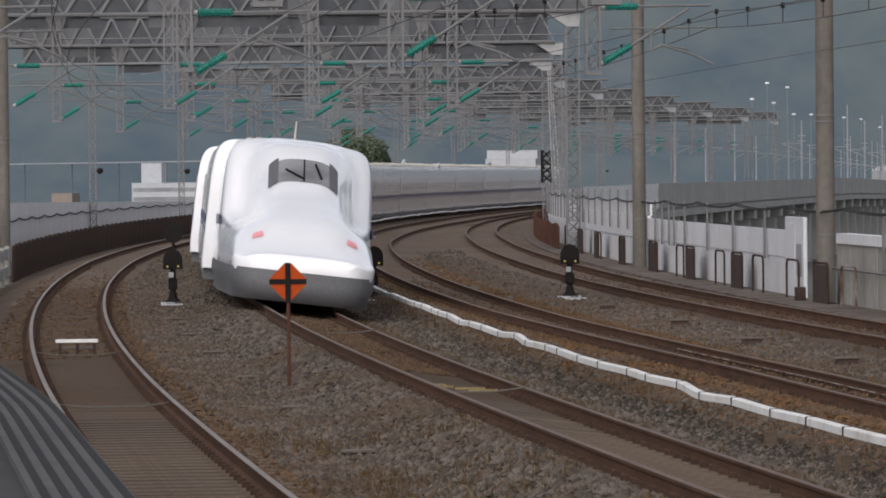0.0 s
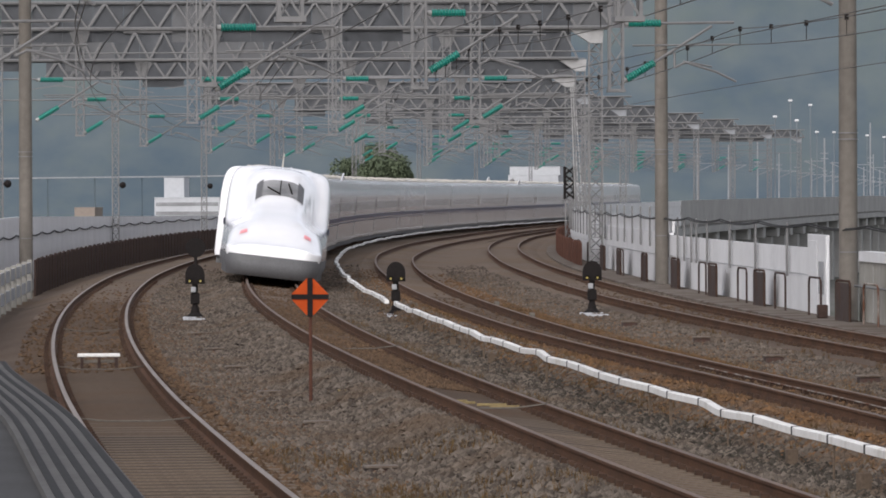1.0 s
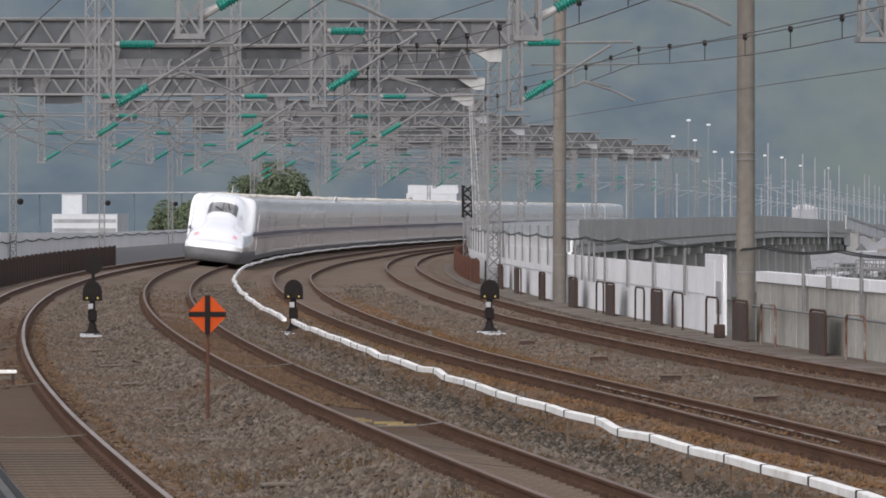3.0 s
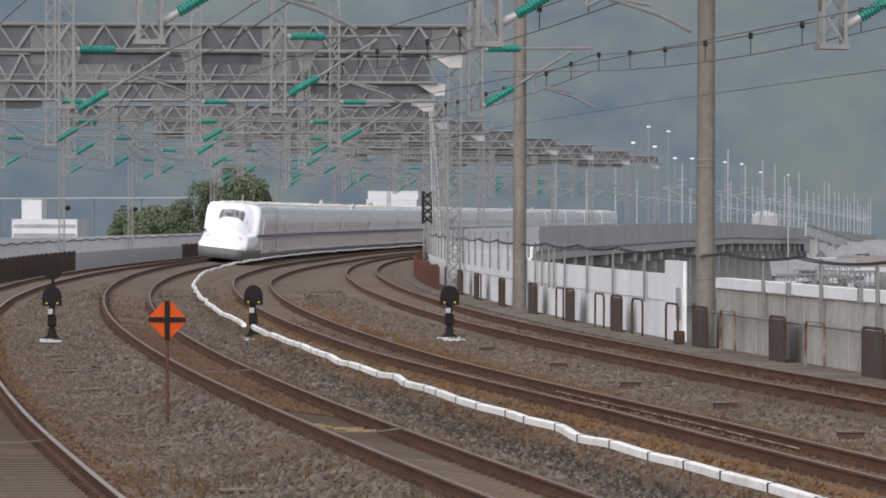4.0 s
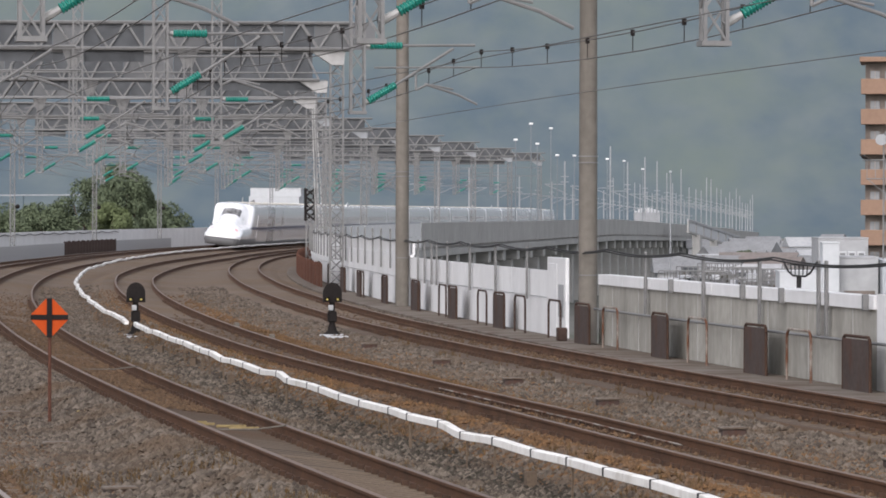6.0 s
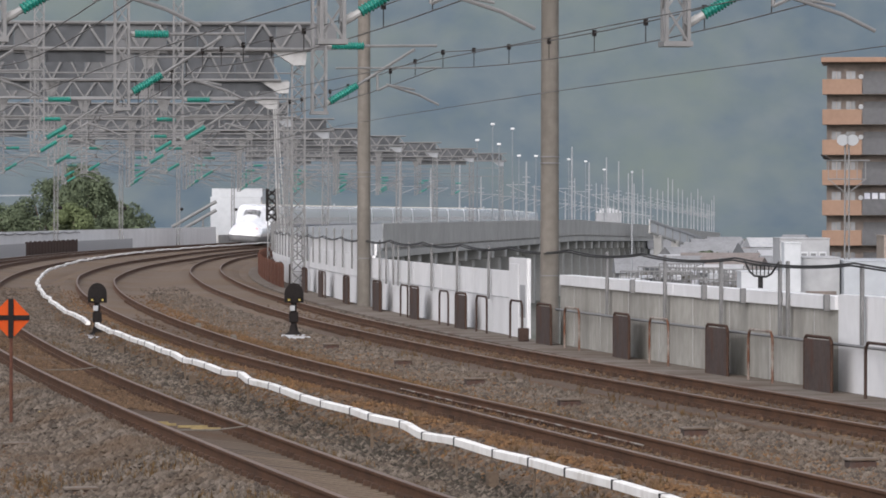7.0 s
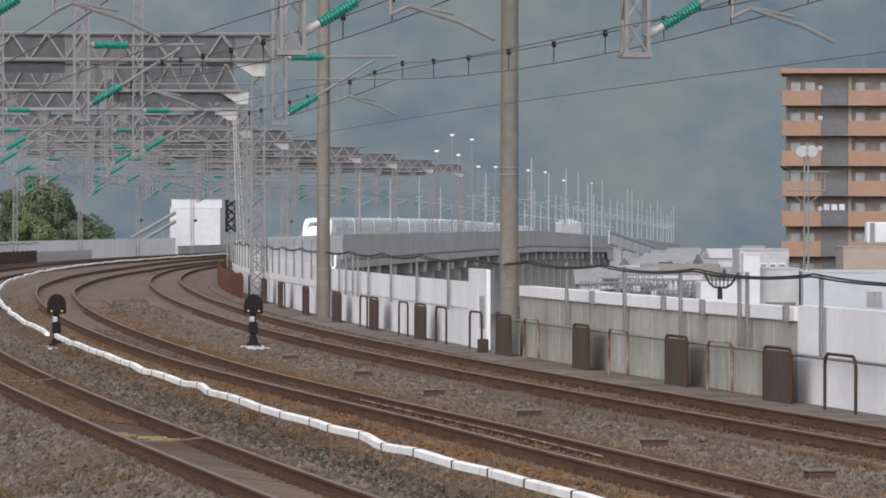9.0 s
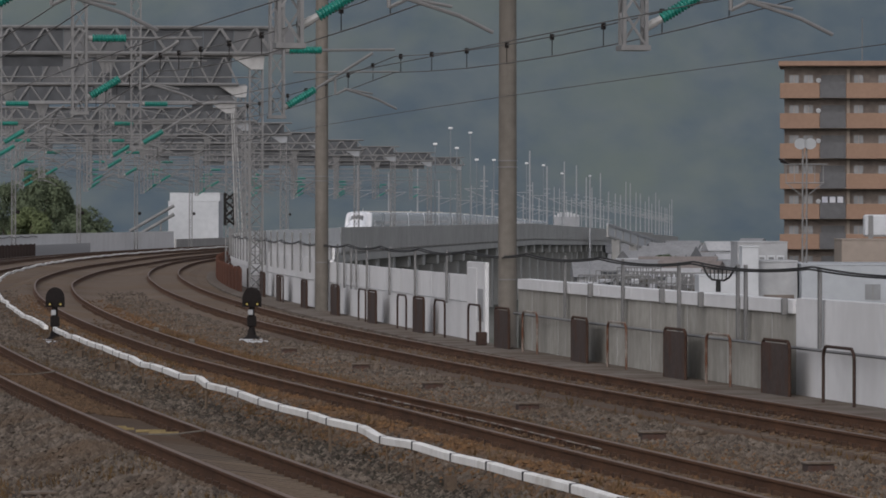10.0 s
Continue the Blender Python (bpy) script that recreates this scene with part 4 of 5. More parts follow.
# ---- signals, sign, trough and small trackside things ----
def signal_post(s, o, tall=False):
    sig = tagged(new("signal"), "low black trackside signal with hooded twin lamps" if not tall else "black trackside signal with a second round head above", "signal", "trackside signals")
    part("base", boxed((-0.3, -0.25, -0.06), (0.3, 0.2, 0.045), 0.02), M["render_white"], sig, "pale concrete foot")
    part("footing", boxed((-0.3, -2.2, -0.04), (0.22, -1.8, 0.05), 0.01), M["render_white"], sig, "pale slab at the foot")
    bm = bmesh.new()
    rod(bm, (0, 0, 0.02), (0, 0, 0.14), 0.25, 12, 0.12)
    rod(bm, (0, 0, 0.13), (0, 0, 0.3), 0.12, 12, 0.08)
    rod(bm, (0, 0, 0.1), (0, 0, 0.95), 0.07, 8)
    box(bm, (-0.11, -0.1, 0.35), (0.11, 0.1, 0.62), None, 0.02)
    part("post", bm, M["dark"], sig)
    part("box", boxed((-0.1, -0.15, 0.64), (0.02, -0.02, 0.77), 0.01), M["render_grey"], sig, "small pale grey box")

    def head(z):
        bm = bmesh.new()
        pts = [(-0.235, 0.0), (-0.235, 0.22)] + [(-0.235 * math.cos(math.pi * i / 10), 0.22 + 0.27 * math.sin(math.pi * i / 10)) for i in range(1, 10)] + [(0.235, 0.22), (0.235, 0.0)]
        f = [bm.verts.new((x, -0.1, z + q)) for x, q in pts]
        b = [bm.verts.new((x * 0.95, 0.16, z + q * 0.95)) for x, q in pts]
        bm.faces.new(f)
        bm.faces.new(b[::-1])
        for i in range(len(pts)):
            j = (i + 1) % len(pts)
            bm.faces.new((f[i], b[i], b[j], f[j]))
        h = part("head", bm, M["dark"], sig)
        for x in (-0.13, 0.13):
            hood_ = bmesh.new()
            for i in range(7):
                a0, a1 = math.pi * i / 7, math.pi * (i + 1) / 7
                v = [hood_.verts.new((x + 0.06 * math.cos(a), y, z + 0.07 + 0.06 * math.sin(a))) for a, y in ((a0, -0.1), (a1, -0.1), (a1, -0.2), (a0, -0.2))]
                hood_.faces.new(v)
            part("hood", hood_, M["dark"], h)
            le = bmesh.new()
            rod(le, (x, -0.1, z + 0.07), (x, -0.125, z + 0.07), 0.026, 12)
            part("lens", le, M["yellow_lamp"], h, "small yellow lamp lens")

    head(0.84)
    if tall:
        bm = bmesh.new()
        rod(bm, (0.02, 0.1, 0.9), (0.02, 0.1, 1.6), 0.04, 8)
        rod(bm, (0.02, 0.05, 1.72), (0.02, 0.15, 1.72), 0.24, 20)
        part("upper_head", bm, M["dark"], sig, "round black backboard")
    sig.matrix_basis = at(s, o, -0.23)


signal_post(123, -2.35, True)
signal_post(125, 2.62)
signal_post(125, 7.48)


def make_diamond_sign():
    sign = tagged(new("diamond_sign"), "orange diamond sign with a black cross on a thin rusty post", "sign")
    bm = bmesh.new()
    rod(bm, (0, 0, -0.1), (0, 0, 1.66), 0.026, 8)
    part("post", bm, M["brown_pole"], sign)
    bm = bmesh.new()
    c, r = 1.62, 0.264
    pts = [(-0.05, -r), (0.05, -r), (r, -0.04), (r, 0.04), (0.05, r), (-0.05, r), (-r, 0.04), (-r, -0.04)]
    f = [bm.verts.new((x, -0.04, c + z)) for x, z in pts]
    b = [bm.verts.new((x, -0.03, c + z)) for x, z in pts]
    bm.faces.new(f)
    bm.faces.new(b[::-1])
    for i in range(8):
        bm.faces.new((f[i], b[i], b[(i + 1) % 8], f[(i + 1) % 8]))
    plate = part("plate", bm, M["orange"], sign, "orange diamond plate with clipped corners")
    part("cross_bar", boxed((-0.268, -0.055, c - 0.036), (0.268, -0.041, c + 0.036)), M["dark"], plate, "black cross bar")
    part("cross_bar", boxed((-0.038, -0.06, c - 0.29), (0.038, -0.0415, c + 0.272)), M["dark"], plate, "black cross bar")
    sign.matrix_basis = Matrix.Translation((-6.78, 73.2, -0.3))


make_diamond_sign()


def make_trough(s0, s1):
    tr = tagged(new("cable_trough"), "wavy line of white cable trough covers on short brackets", "cable trough")
    step, s, i = 2.45, s0, 0
    rng = random.Random(int(s0))
    ends = [(float(np.interp(s0 + step * j, (46, 62, 84, 110), (2.12, 2.19, 2.27, 2.36))) + rng.uniform(-0.06, 0.06), 0.165 + rng.uniform(-0.03, 0.028)) for j in range(int((s1 - s0) / 2.0) + 3)]
    while s < s1 - 0.5:
        e = min(s + step, s1)
        a, b = ends[i], ends[i + 1]

        def mid(q, a=a, b=b, s=s, e=e):
            f = smoothstep(0, 1, (q - s) / (e - s))
            return a[0] + (b[0] - a[0]) * f, a[1] + (b[1] - a[1]) * f + 0.012

        vs, fs = sweep(lambda q: [(mid(q)[0] - 0.052, mid(q)[1] - 0.045), (mid(q)[0] - 0.052, mid(q)[1] + 0.032), (mid(q)[0] - 0.038, mid(q)[1] + 0.044),
                                  (mid(q)[0] + 0.038, mid(q)[1] + 0.044), (mid(q)[0] + 0.052, mid(q)[1] + 0.032), (mid(q)[0] + 0.052, mid(q)[1] - 0.045)], s, e - 0.06, 0.4)
        part("cover", (vs, fs), M["trough"], tr)
        if s < 260:
            o, z = mid(e)
            strap = part("joint", boxed((-0.056, -0.075, -0.05), (0.056, 0.012, 0.047), 0.006), M["rubber"], tr, "thin dark joint")
            strap.matrix_basis = at(e, o, z)
        if s < 150 and rng.random() < 0.45:
            o, z = mid(s)
            w = rng.choice((0.012, 0.014, 0.02, 0.06))
            b = part("bracket", boxed((-w, -w, -0.4), (w, w, z - 0.05 if w < 0.05 else -0.05), 0.005), M["sleeper"], tr)
            b.matrix_basis = at(s + rng.uniform(-0.6, 0.3), o - 0.02, 0, rng.uniform(-20, 20))
        s, i = e, i + 1


make_trough(28, 119.6)
make_trough(123.0, 620)


def make_marker_slabs():
    slab = tagged(new("marker_slab"), "small pale-topped concrete box on the ballast", "slab", "marker slabs")
    # Shaded sides and lit top are given by two colours.
    part("body", boxed((-0.17, -0.12, -0.16), (0.17, 0.12, 0.015), 0.012), M["rust_plate"], slab, "sides coloured dark as if in shade")
    part("lid", boxed((-0.19, -0.14, 0.017), (0.19, 0.14, 0.05), 0.01), M["path"], slab, "lid coloured pale as if lit")
    slab.matrix_basis = at(68, 7.1, -0.16)
    for s, o in ((59, 7.3), (79, 7.26), (89.25, 7.26), (101, 7.45), (113.5, 7.3), (44.5, -2.4), (54.75, -2.45), (65.75, -2.34), (76, -2.39), (87.25, -2.4), (97.5, -2.43), (108.5, -2.45), (119, -2.4)):
        copy_thing(slab, at(s, o, -0.16 if o > 0 else -0.22, random.uniform(-5, 5)))


make_marker_slabs()


def make_track_bits():
    plank = tagged(new("crossing_board"), "white board on a low frame between the rails", "board")
    part("board", boxed((-0.36, -0.06, 0.1), (0.36, 0.06, 0.16), 0.01), M["trough"], plank)
    for x in (-0.31, -0.02, 0.27):
        part("leg", boxed((x, -0.04, -0.15), (x + 0.05, 0.04, 0.1), 0.006), M["rust"], plank)
    part("bar", boxed((-0.32, -0.02, 0.0), (0.33, 0.02, 0.05), 0.006), M["slab"], plank)
    plank.matrix_basis = at(85.6, off(0, 85.6), -0.05)
    for s, k, w in ((84.5, 0, 0.75), (65, 0, 0.85), (108, 0, 0.6), (92, 1, 0.75), (66, 1, 0.7)):
        bm = bmesh.new()
        pipe(bm, [(-w, 0, 0.06), (-w * 0.4, 0.02, 0.0), (w * 0.4, -0.02, 0.0), (w, 0, 0.05)], 0.011)
        tie = tagged(part("bond_cable", bm, M["slab"]), "pale bond cable lying across the rails", "cable", "bond cables")
        tie.matrix_basis = at(s, off(k, s), -0.12 + cant(k, s) / 2)
    for s in (117.5, 130):
        b = tagged(part("track_box", boxed((-0.07, -0.07, 0), (0.07, 0.07, 0.2), 0.02), M["slab"]), "small pale box beside the rail", "box", "track boxes")
        b.matrix_basis = at(s, off(2, s) + 1.05, -0.2)

    for s, o, d in ((68.6, -0.3, 4), (68.0, -0.25, 6), (67.3, 0.1, -3), (66.6, 0.2, 5), (72.5, -1.4, 8)):
        mark = tagged(part("marker_strip", boxed((-0.2, -0.025, -0.02), (0.2, 0.025, 0.015), 0.005), M["yellow_mark"]), "faded yellow strip lying on a sleeper", "marker", "marker strips")
        mark.matrix_basis = at(s, o, -0.04, d)
    for s0, s1, o in ((80, 96, -1.2), (62, 84, 0.58)):
        curve_wire("track_cable", [[tuple(P(float(q), off(2, float(q)) + o, -0.085)) for q in np.arange(s0, s1, 1.0)]], 0.012, M["hoop_pale"], "pale cable lying along the foot of the rail")


make_track_bits()


# ---- along the right-hand wall: posts, hoops, cable ----
def make_wall_things():
    post = tagged(new("guard_board"), "rusty brown board in a bent tube hoop before the parapet", "guard board", "guard boards")
    part("board", boxed((-0.02, -1.0, 0.03), (0.02, 1.0, 0.93), 0.008), M["rust_plate"], post)
    bm = bmesh.new()
    pipe(bm, [(0, -1.04, 0), (0, -1.04, 0.85), (0, -1.0, 0.93), (0, -0.9, 0.975), (0, 0.9, 0.975), (0, 1.0, 0.93), (0, 1.04, 0.85), (0, 1.04, 0)], 0.03)
    part("tube", bm, M["rust_edge"], post, "rusty bent tube frame")
    post.matrix_basis = at(73, 12.6, -0.26)
    hoop = tagged(new("guard_hoop"), "bent tube guard hoop before the parapet", "guard hoop", "guard hoops")
    bm = bmesh.new()
    pipe(bm, [(0, -1.1, 0), (0, -1.1, 0.8), (0, -1.05, 0.9), (0, -0.9, 0.97), (0, 0.9, 0.97), (0, 1.05, 0.9), (0, 1.1, 0.8), (0, 1.1, 0)], 0.028)
    part("tube", bm, M["rust"], hoop)
    hoop.matrix_basis = at(80.2, 12.6, -0.26)
    for s in (85.0, 94.2, 105.25, 116.75, 133.25, 145.5, 158, 170.5, 184.5, 196, 208, 220, 232):
        copy_thing(post, at(s, 12.6, -0.26, random.uniform(-1, 1)))
    for s in (121.7, 128.6, 137.4, 148.6, 157.4, 171, 183, 195):
        copy_thing(hoop, at(s, 12.6, -0.26))
    pale = tagged(new("guard_hoop"), "weathered pale tube guard hoop before the concrete wall", "guard hoop", "guard hoops")
    bm = bmesh.new()
    pipe(bm, [(0, -1.1, 0), (0, -1.1, 0.8), (0, -1.05, 0.9), (0, -0.9, 0.97), (0, 0.9, 0.97), (0, 1.05, 0.9), (0, 1.1, 0.8), (0, 1.1, 0)], 0.026)
    part("tube", bm, M["hoop_pale"], pale)
    pale.matrix_basis = at(90.0, 12.6, -0.26)
    for s in (100.6, 112.3):
        copy_thing(pale, at(s, 12.6, -0.26))
    rail = sweep(lambda q: [(12.85 + 0.03 * math.cos(a * math.pi / 3), 0.6 + 0.03 * math.sin(a * math.pi / 3)) for a in range(6)], 60, 116.5, 3)
    tagged(part("handrail", rail, M["steel"]), "grey pipe handrail along the concrete wall", "handrail")
    bm = boxed((-0.03, -0.055, 1.04), (0.03, 0.055, 2.4), 0.008)
    fence_post = tagged(part("cable_post", bm, M["steel"]), "slim grey steel post rising above the parapet", "post", "cable posts")
    fence_post.matrix_basis = at(60, 12.92, -0.42)
    short_post = tagged(part("cable_post", boxed((-0.04, -0.07, 1.56), (0.06, 0.07, 1.85), 0.01), M["steel"]), "short grey steel bracket on the wall coping", "post", "cable posts")
    short_post.matrix_basis = at(55, 12.86, -0.42)
    for s in (70, 76.5, 83, 89.1, 89.8, 95.5, 101.75, 109.25, 129.75, 137, 143.75, 150.5, 154, 155.75, 158.25, 160.75):
        copy_thing(fence_post, at(s, 12.92, -0.42))
    for s in (85.75, 93.25, 97.25, 105.75):
        copy_thing(short_post, at(s, 12.9, -0.42))
    for s in np.arange(168, 262, 4.6):
        copy_thing(fence_post, at(float(s), 12.92, -0.1))
    runs = [[], []]
    for i, s in enumerate(np.arange(30, 240, 0.65)):
        q = (s % 10.4) / 10.4
        runs[0].append(tuple(P(float(s), 12.85, 2.0 - 0.1 * 4 * q * (1 - q))))
        runs[1].append(tuple(P(float(s), 12.8, 1.96 - 0.09 * 4 * q * (1 - q))))
    curve_wire("feeder_cable", runs, 0.018, M["rubber"], "thick black cable slung along posts above the wall")
    west = [tuple(P(float(s), -9.22, 1.3 - 0.1 * math.sin(math.pi * ((s % 8) / 8)))) for s in np.arange(60, 420, 1.0)]
    curve_wire("wall_cable", [west], 0.03, M["rubber"], "dark cable slung along the white outer wall")
    cab = tagged(new("wall_cabinet"), "tall white sheet-metal cabinet beside the pole", "cabinet")
    part("body", boxed((-0.02, -1.7, 0), (0.08, 1.7, 2.15), 0.015), M["white_paint"], cab)
    part("door", boxed((-0.04, -0.2, 0.1), (-0.022, 1.5, 2.0), 0.005), M["white_paint"], cab)
    part("vent", boxed((-0.04, -1.4, 0.7), (-0.022, -0.5, 1.5), 0.005), M["render_grey"], cab)
    cab.matrix_basis = at(123.9, 12.95, -0.42)
    jb = tagged(part("junction_box", boxed((-0.12, -0.14, 0), (0.12, 0.14, 0.32), 0.02), M["rust"]), "small red-brown junction box on the ground", "box")
    jb.matrix_basis = at(119.6, 12.5, -0.22)
    bm = bmesh.new()
    pipe(bm, [(0, -2.1, 0.36), (0, -1.3, 0.1), (0, -0.7, 0.02), (0, 0.7, 0.02), (0, 1.3, 0.12), (0, 2.0, 0.4)], 0.026)
    for q in (-0.9, -0.45, 0.0, 0.45, 0.9):
        rod(bm, (0, q, 0.03), (0, q * 1.1, 0.27), 0.014, 5)
    rod(bm, (0, -1.7, 0.27), (0, 1.4, 0.28), 0.012, 5)
    rod(bm, (0, 0, -0.26), (0, 0, 0.03), 0.06, 8)
    y = tagged(part("cable_joint", bm, M["rubber"]), "black cable joint with splayed branches", "cable joint")
    y.matrix_basis = at(91.25, 12.85, 1.66) @ Matrix.Scale(0.78, 4)


make_wall_things()


# ---- platform ----
def brink(s):
    """Platform edge, falling back from the track towards its end."""
    return off(0, s) - 1.64 - 0.26 * smoothstep(33, 47, s)


def make_platform():
    plat = setting(new("platform"), "dark platform end with grooved edge strips", "platform")
    part("slab", sweep(lambda s: [(brink(s) - 0.1, -0.4), (brink(s) - 0.1, 1.2), (-12.5, 1.2), (-12.5, -0.4)], -30, 47, 2), M["platform"], plat)
    part("edge", sweep(lambda s: [(brink(s), 1.05), (brink(s), 1.25), (brink(s) - 0.5, 1.25), (brink(s) - 0.5, 1.05)], -30, 47, 2), M["platform_edge"], plat, "paler ribbed edge strip")
    for i in range(5):
        o = 0.012 + 0.1 * i
        part("groove", sweep(lambda s: [(brink(s) - o, 1.204), (brink(s) - o, 1.254), (brink(s) - o - 0.045, 1.254), (brink(s) - o - 0.045, 1.204)], -30, 47, 2), M["groove"], plat)


make_platform()


# ---- trees ----
def leaf_clump(bm, c, r, n, rng):
    for _ in range(n):
        d = Vector((rng.gauss(0, 1), rng.gauss(0, 1), rng.gauss(0, 1))).normalized()
        p = c + d * r * (0.55 + 0.5 * rng.random() ** 0.5)
        u = Vector((rng.gauss(0, 1), rng.gauss(0, 1), rng.gauss(0, 1))).normalized()
        w = u.cross(d + Vector((0.01, 0, 0))).normalized()
        k = 0.09 + 0.1 * rng.random()
        v = [bm.verts.new(p + u * a * k + w * b * k) for a, b in ((-1, -0.4), (0.2, -0.6), (1, 0.1), (0, 0.6))]
        bm.faces.new(v)


def make_tree(x, y, h, r, light=False, seed=1, base=-9.0):
    rng = random.Random(seed)
    tree = tagged(new("tree"), "rounded light green shrub-like tree" if light else "dense dark green broadleaf tree behind the wall", "tree", "trees beside the line")
    bm = bmesh.new()
    top = Vector((0, 0, h - r))
    rod(bm, (0, 0, 0), top * 0.7, r * 0.09, 8, r * 0.05)
    for i in range(7):
        a = 2 * math.pi * i / 7 + rng.random()
        rod(bm, top * (0.45 + 0.05 * i * 0.6), top + Vector((math.cos(a) * r * 0.7, math.sin(a) * r * 0.7, rng.uniform(-0.3, 0.6) * r)), r * 0.035, 6, r * 0.012)
    part("trunk", bm, M["bark"], tree)
    bm = bmesh.new()
    for i in range(34):
        a, e = rng.random() * 2 * math.pi, rng.uniform(-0.6, 1.0)
        rad = r * rng.uniform(0.45, 0.85) * math.sqrt(max(0.05, 1 - max(0, e) ** 2))
        c = top + Vector((math.cos(a) * rad, math.sin(a) * rad, e * r * 0.85))
        leaf_clump(bm, c, r * rng.uniform(0.2, 0.34), 420, rng)
    part("crown", bm, M["leaf_light"] if light else M["leaf"], tree)
    tree.matrix_basis = Matrix.Translation((x, y, base))


for i, (x, y, h, r, light) in enumerate(((-47.5, 505, 13.0, 3.9, False), (-43.0, 508, 15.0, 4.3, False), (-39.9, 506, 16.4, 4.0, False), (-36.4, 510, 13.4, 3.6, False),
                                         (-39.9, 494, 12.6, 2.7, True), (-50.5, 512, 12.6, 3.4, False), (-36.0, 498, 11.8, 2.6, False), (62, 700, 9.5, 4.0, False), (70, 720, 10, 4.4, False), (55, 690, 8.6, 3.4, False))):
    make_tree(x, y, h, r, light, 10 + i)


# ---- buildings ----
def make_apartment():
    b = tagged(new("apartment_building"), "tall apartment block with salmon balconies and dark recesses", "building")
    w, d, fl, n = 24.0, 12.0, 2.95, 9
    part("wall", boxed((0.4, 1.6, 0), (w - 0.4, d, fl * n + 0.2)), M["recess"], b, "dark brown wall behind the balconies")
    part("roof", boxed((-0.15, -0.1, fl * n + 0.2), (w + 0.15, d + 0.2, fl * n + 0.7), 0.05), M["terracotta"], b, "salmon roof slab edge")
    for i in range(n):
        z = fl * i
        for x0, x1 in ((0.0, 3.85), (6.45, 14.0), (16.6, w)):
            part("balcony", boxed((x0, 0, z), (x1, 0.15, z + 1.5), 0.03), M["terracotta"], b, "salmon balcony parapet")
        part("floor_slab", boxed((0.0, 0.16, z), (w, 1.59, z + 0.2)), M["beige"], b)
        part("end_panel", boxed((-0.02, 0.16, z + 0.2), (0.14, 1.59, z + 1.5)), M["terracotta"], b)
        for x0 in (3.9, 14.05):
            part("balcony_screen", boxed((x0, 0.03, z + 0.05), (x0 + 2.5, 0.1, z + 1.62)), M["balcony_glass"], b, "dark glazed balcony front")
            part("sliding_door", boxed((x0 + 0.1, 1.5, z + 0.25), (x0 + 2.4, 1.59, z + 2.3)), M["balcony_glass"], b)
        for x0 in (0.9, 2.3, 7.2, 9.6, 12.0):
            win = part("window", boxed((x0, 1.52, z + 1.0), (x0 + 0.9, 1.62, z + 2.3)), M["pane"], b)
            part("window_frame", boxed((x0 + 0.43, 1.49, z + 1.0), (x0 + 0.47, 1.518, z + 2.3)), M["beige"], win)
        part("column", boxed((6.5, 1.3, z + 0.2), (6.8, 1.59, z + 2.9)), M["beige"], b)
        if i in (4, 6, 7, 8):
            bm = bmesh.new()
            rod(bm, (3.75, -0.22, z + 1.72), (3.75, -0.15, z + 1.76), 0.24, 14)
            part("satellite_dish", bm, M["render_white"], b)
        if i == 4:
            for k in range(3):
                part("laundry", boxed((4.1 + 0.75 * k, 0.5, z + 1.45), (4.65 + 0.75 * k, 0.55, z + 2.2)), M["laundry"], b, "pale washing hung out")
    bm = bmesh.new()
    rod(bm, (8, 4, fl * n), (8, 4, fl * n + 5), 0.05, 5)
    part("aerial", bm, M["steel"], b)
    b.matrix_basis = Matrix.Translation((32.9, 500, -9.1)) @ Matrix.Rotation(radians(-4.5), 4, "Z")


make_apartment()


def block(name, x, y, w, d, z1, material, label, rows=0, cols=0, z0=-9.1, turn=0.0, roof=None):
    b = tagged(new(name), label, "building")
    part("wall", boxed((0, 0, 0), (w, d, z1 - z0), 0.02), material, b)
    part("roof", boxed((-0.03, -0.03, z1 - z0), (w + 0.03, d + 0.03, z1 - z0 + 0.1), 0.02), roof or material, b)
    for i in range(rows):
        for j in range(cols):
            xx = (j + 0.25) * w / cols
            zz = (z1 - z0) - 2.9 * (i + 1) + 0.9
            part("window", boxed((xx, -0.03, zz), (xx + 0.5 * w / cols, 0.06, zz + 1.2)), M["pane"], b)
    b.matrix_basis = Matrix.Translation((x, y, z0)) @ Matrix.Rotation(radians(turn), 4, "Z")
    return b


block("white_shed", 15.0, 300, 2.5, 5, -0.62, M["render_white"], "small white shed beside the line")
block("stair_tower", 17.52, 300, 0.98, 3.0, 1.07, M["render_white"], "narrow white stair tower behind the wall")
low = block("flat_roof_house", 18.55, 301, 2.3, 9, 0.2, M["render_grey"], "grey flat-roofed house with an open balcony")
# No real opening: a flat dark panel gives the balcony's shade.
part("balcony_shade_panel", boxed((0.3, -0.04, 6.0), (2.1, 0.06, 7.4)), M["recess"], low, "dark panel painted as the shade in an open balcony")
part("balcony_rail", boxed((0.25, -0.12, 5.9), (2.15, -0.05, 6.5)), M["render_white"], low, "white balcony front")
big = block("white_building", 20.95, 299, 7.5, 14, 0.04, M["render_blue"], "plain pale building with one small window")
win = part("window", boxed((3.7, -0.05, 7.15), (4.6, 0.05, 8.05)), M["pane"], big)
part("window_frame", boxed((4.12, -0.08, 7.15), (4.18, -0.051, 8.05)), M["steel"], win)
block("beige_annex", 24.3, 312, 5, 6, 1.45, M["beige"], "beige rooftop annex behind the pale building")
tank = tagged(new("water_tank"), "cream box-shaped rooftop water tank", "water tank")
part("tank", boxed((0, 0, 0), (2.2, 1.6, 1.35), 0.12), M["render_white"], tank)
part("ladder", boxed((0.2, -0.06, -0.4), (0.5, -0.01, 1.3), 0.01), M["steel"], tank)
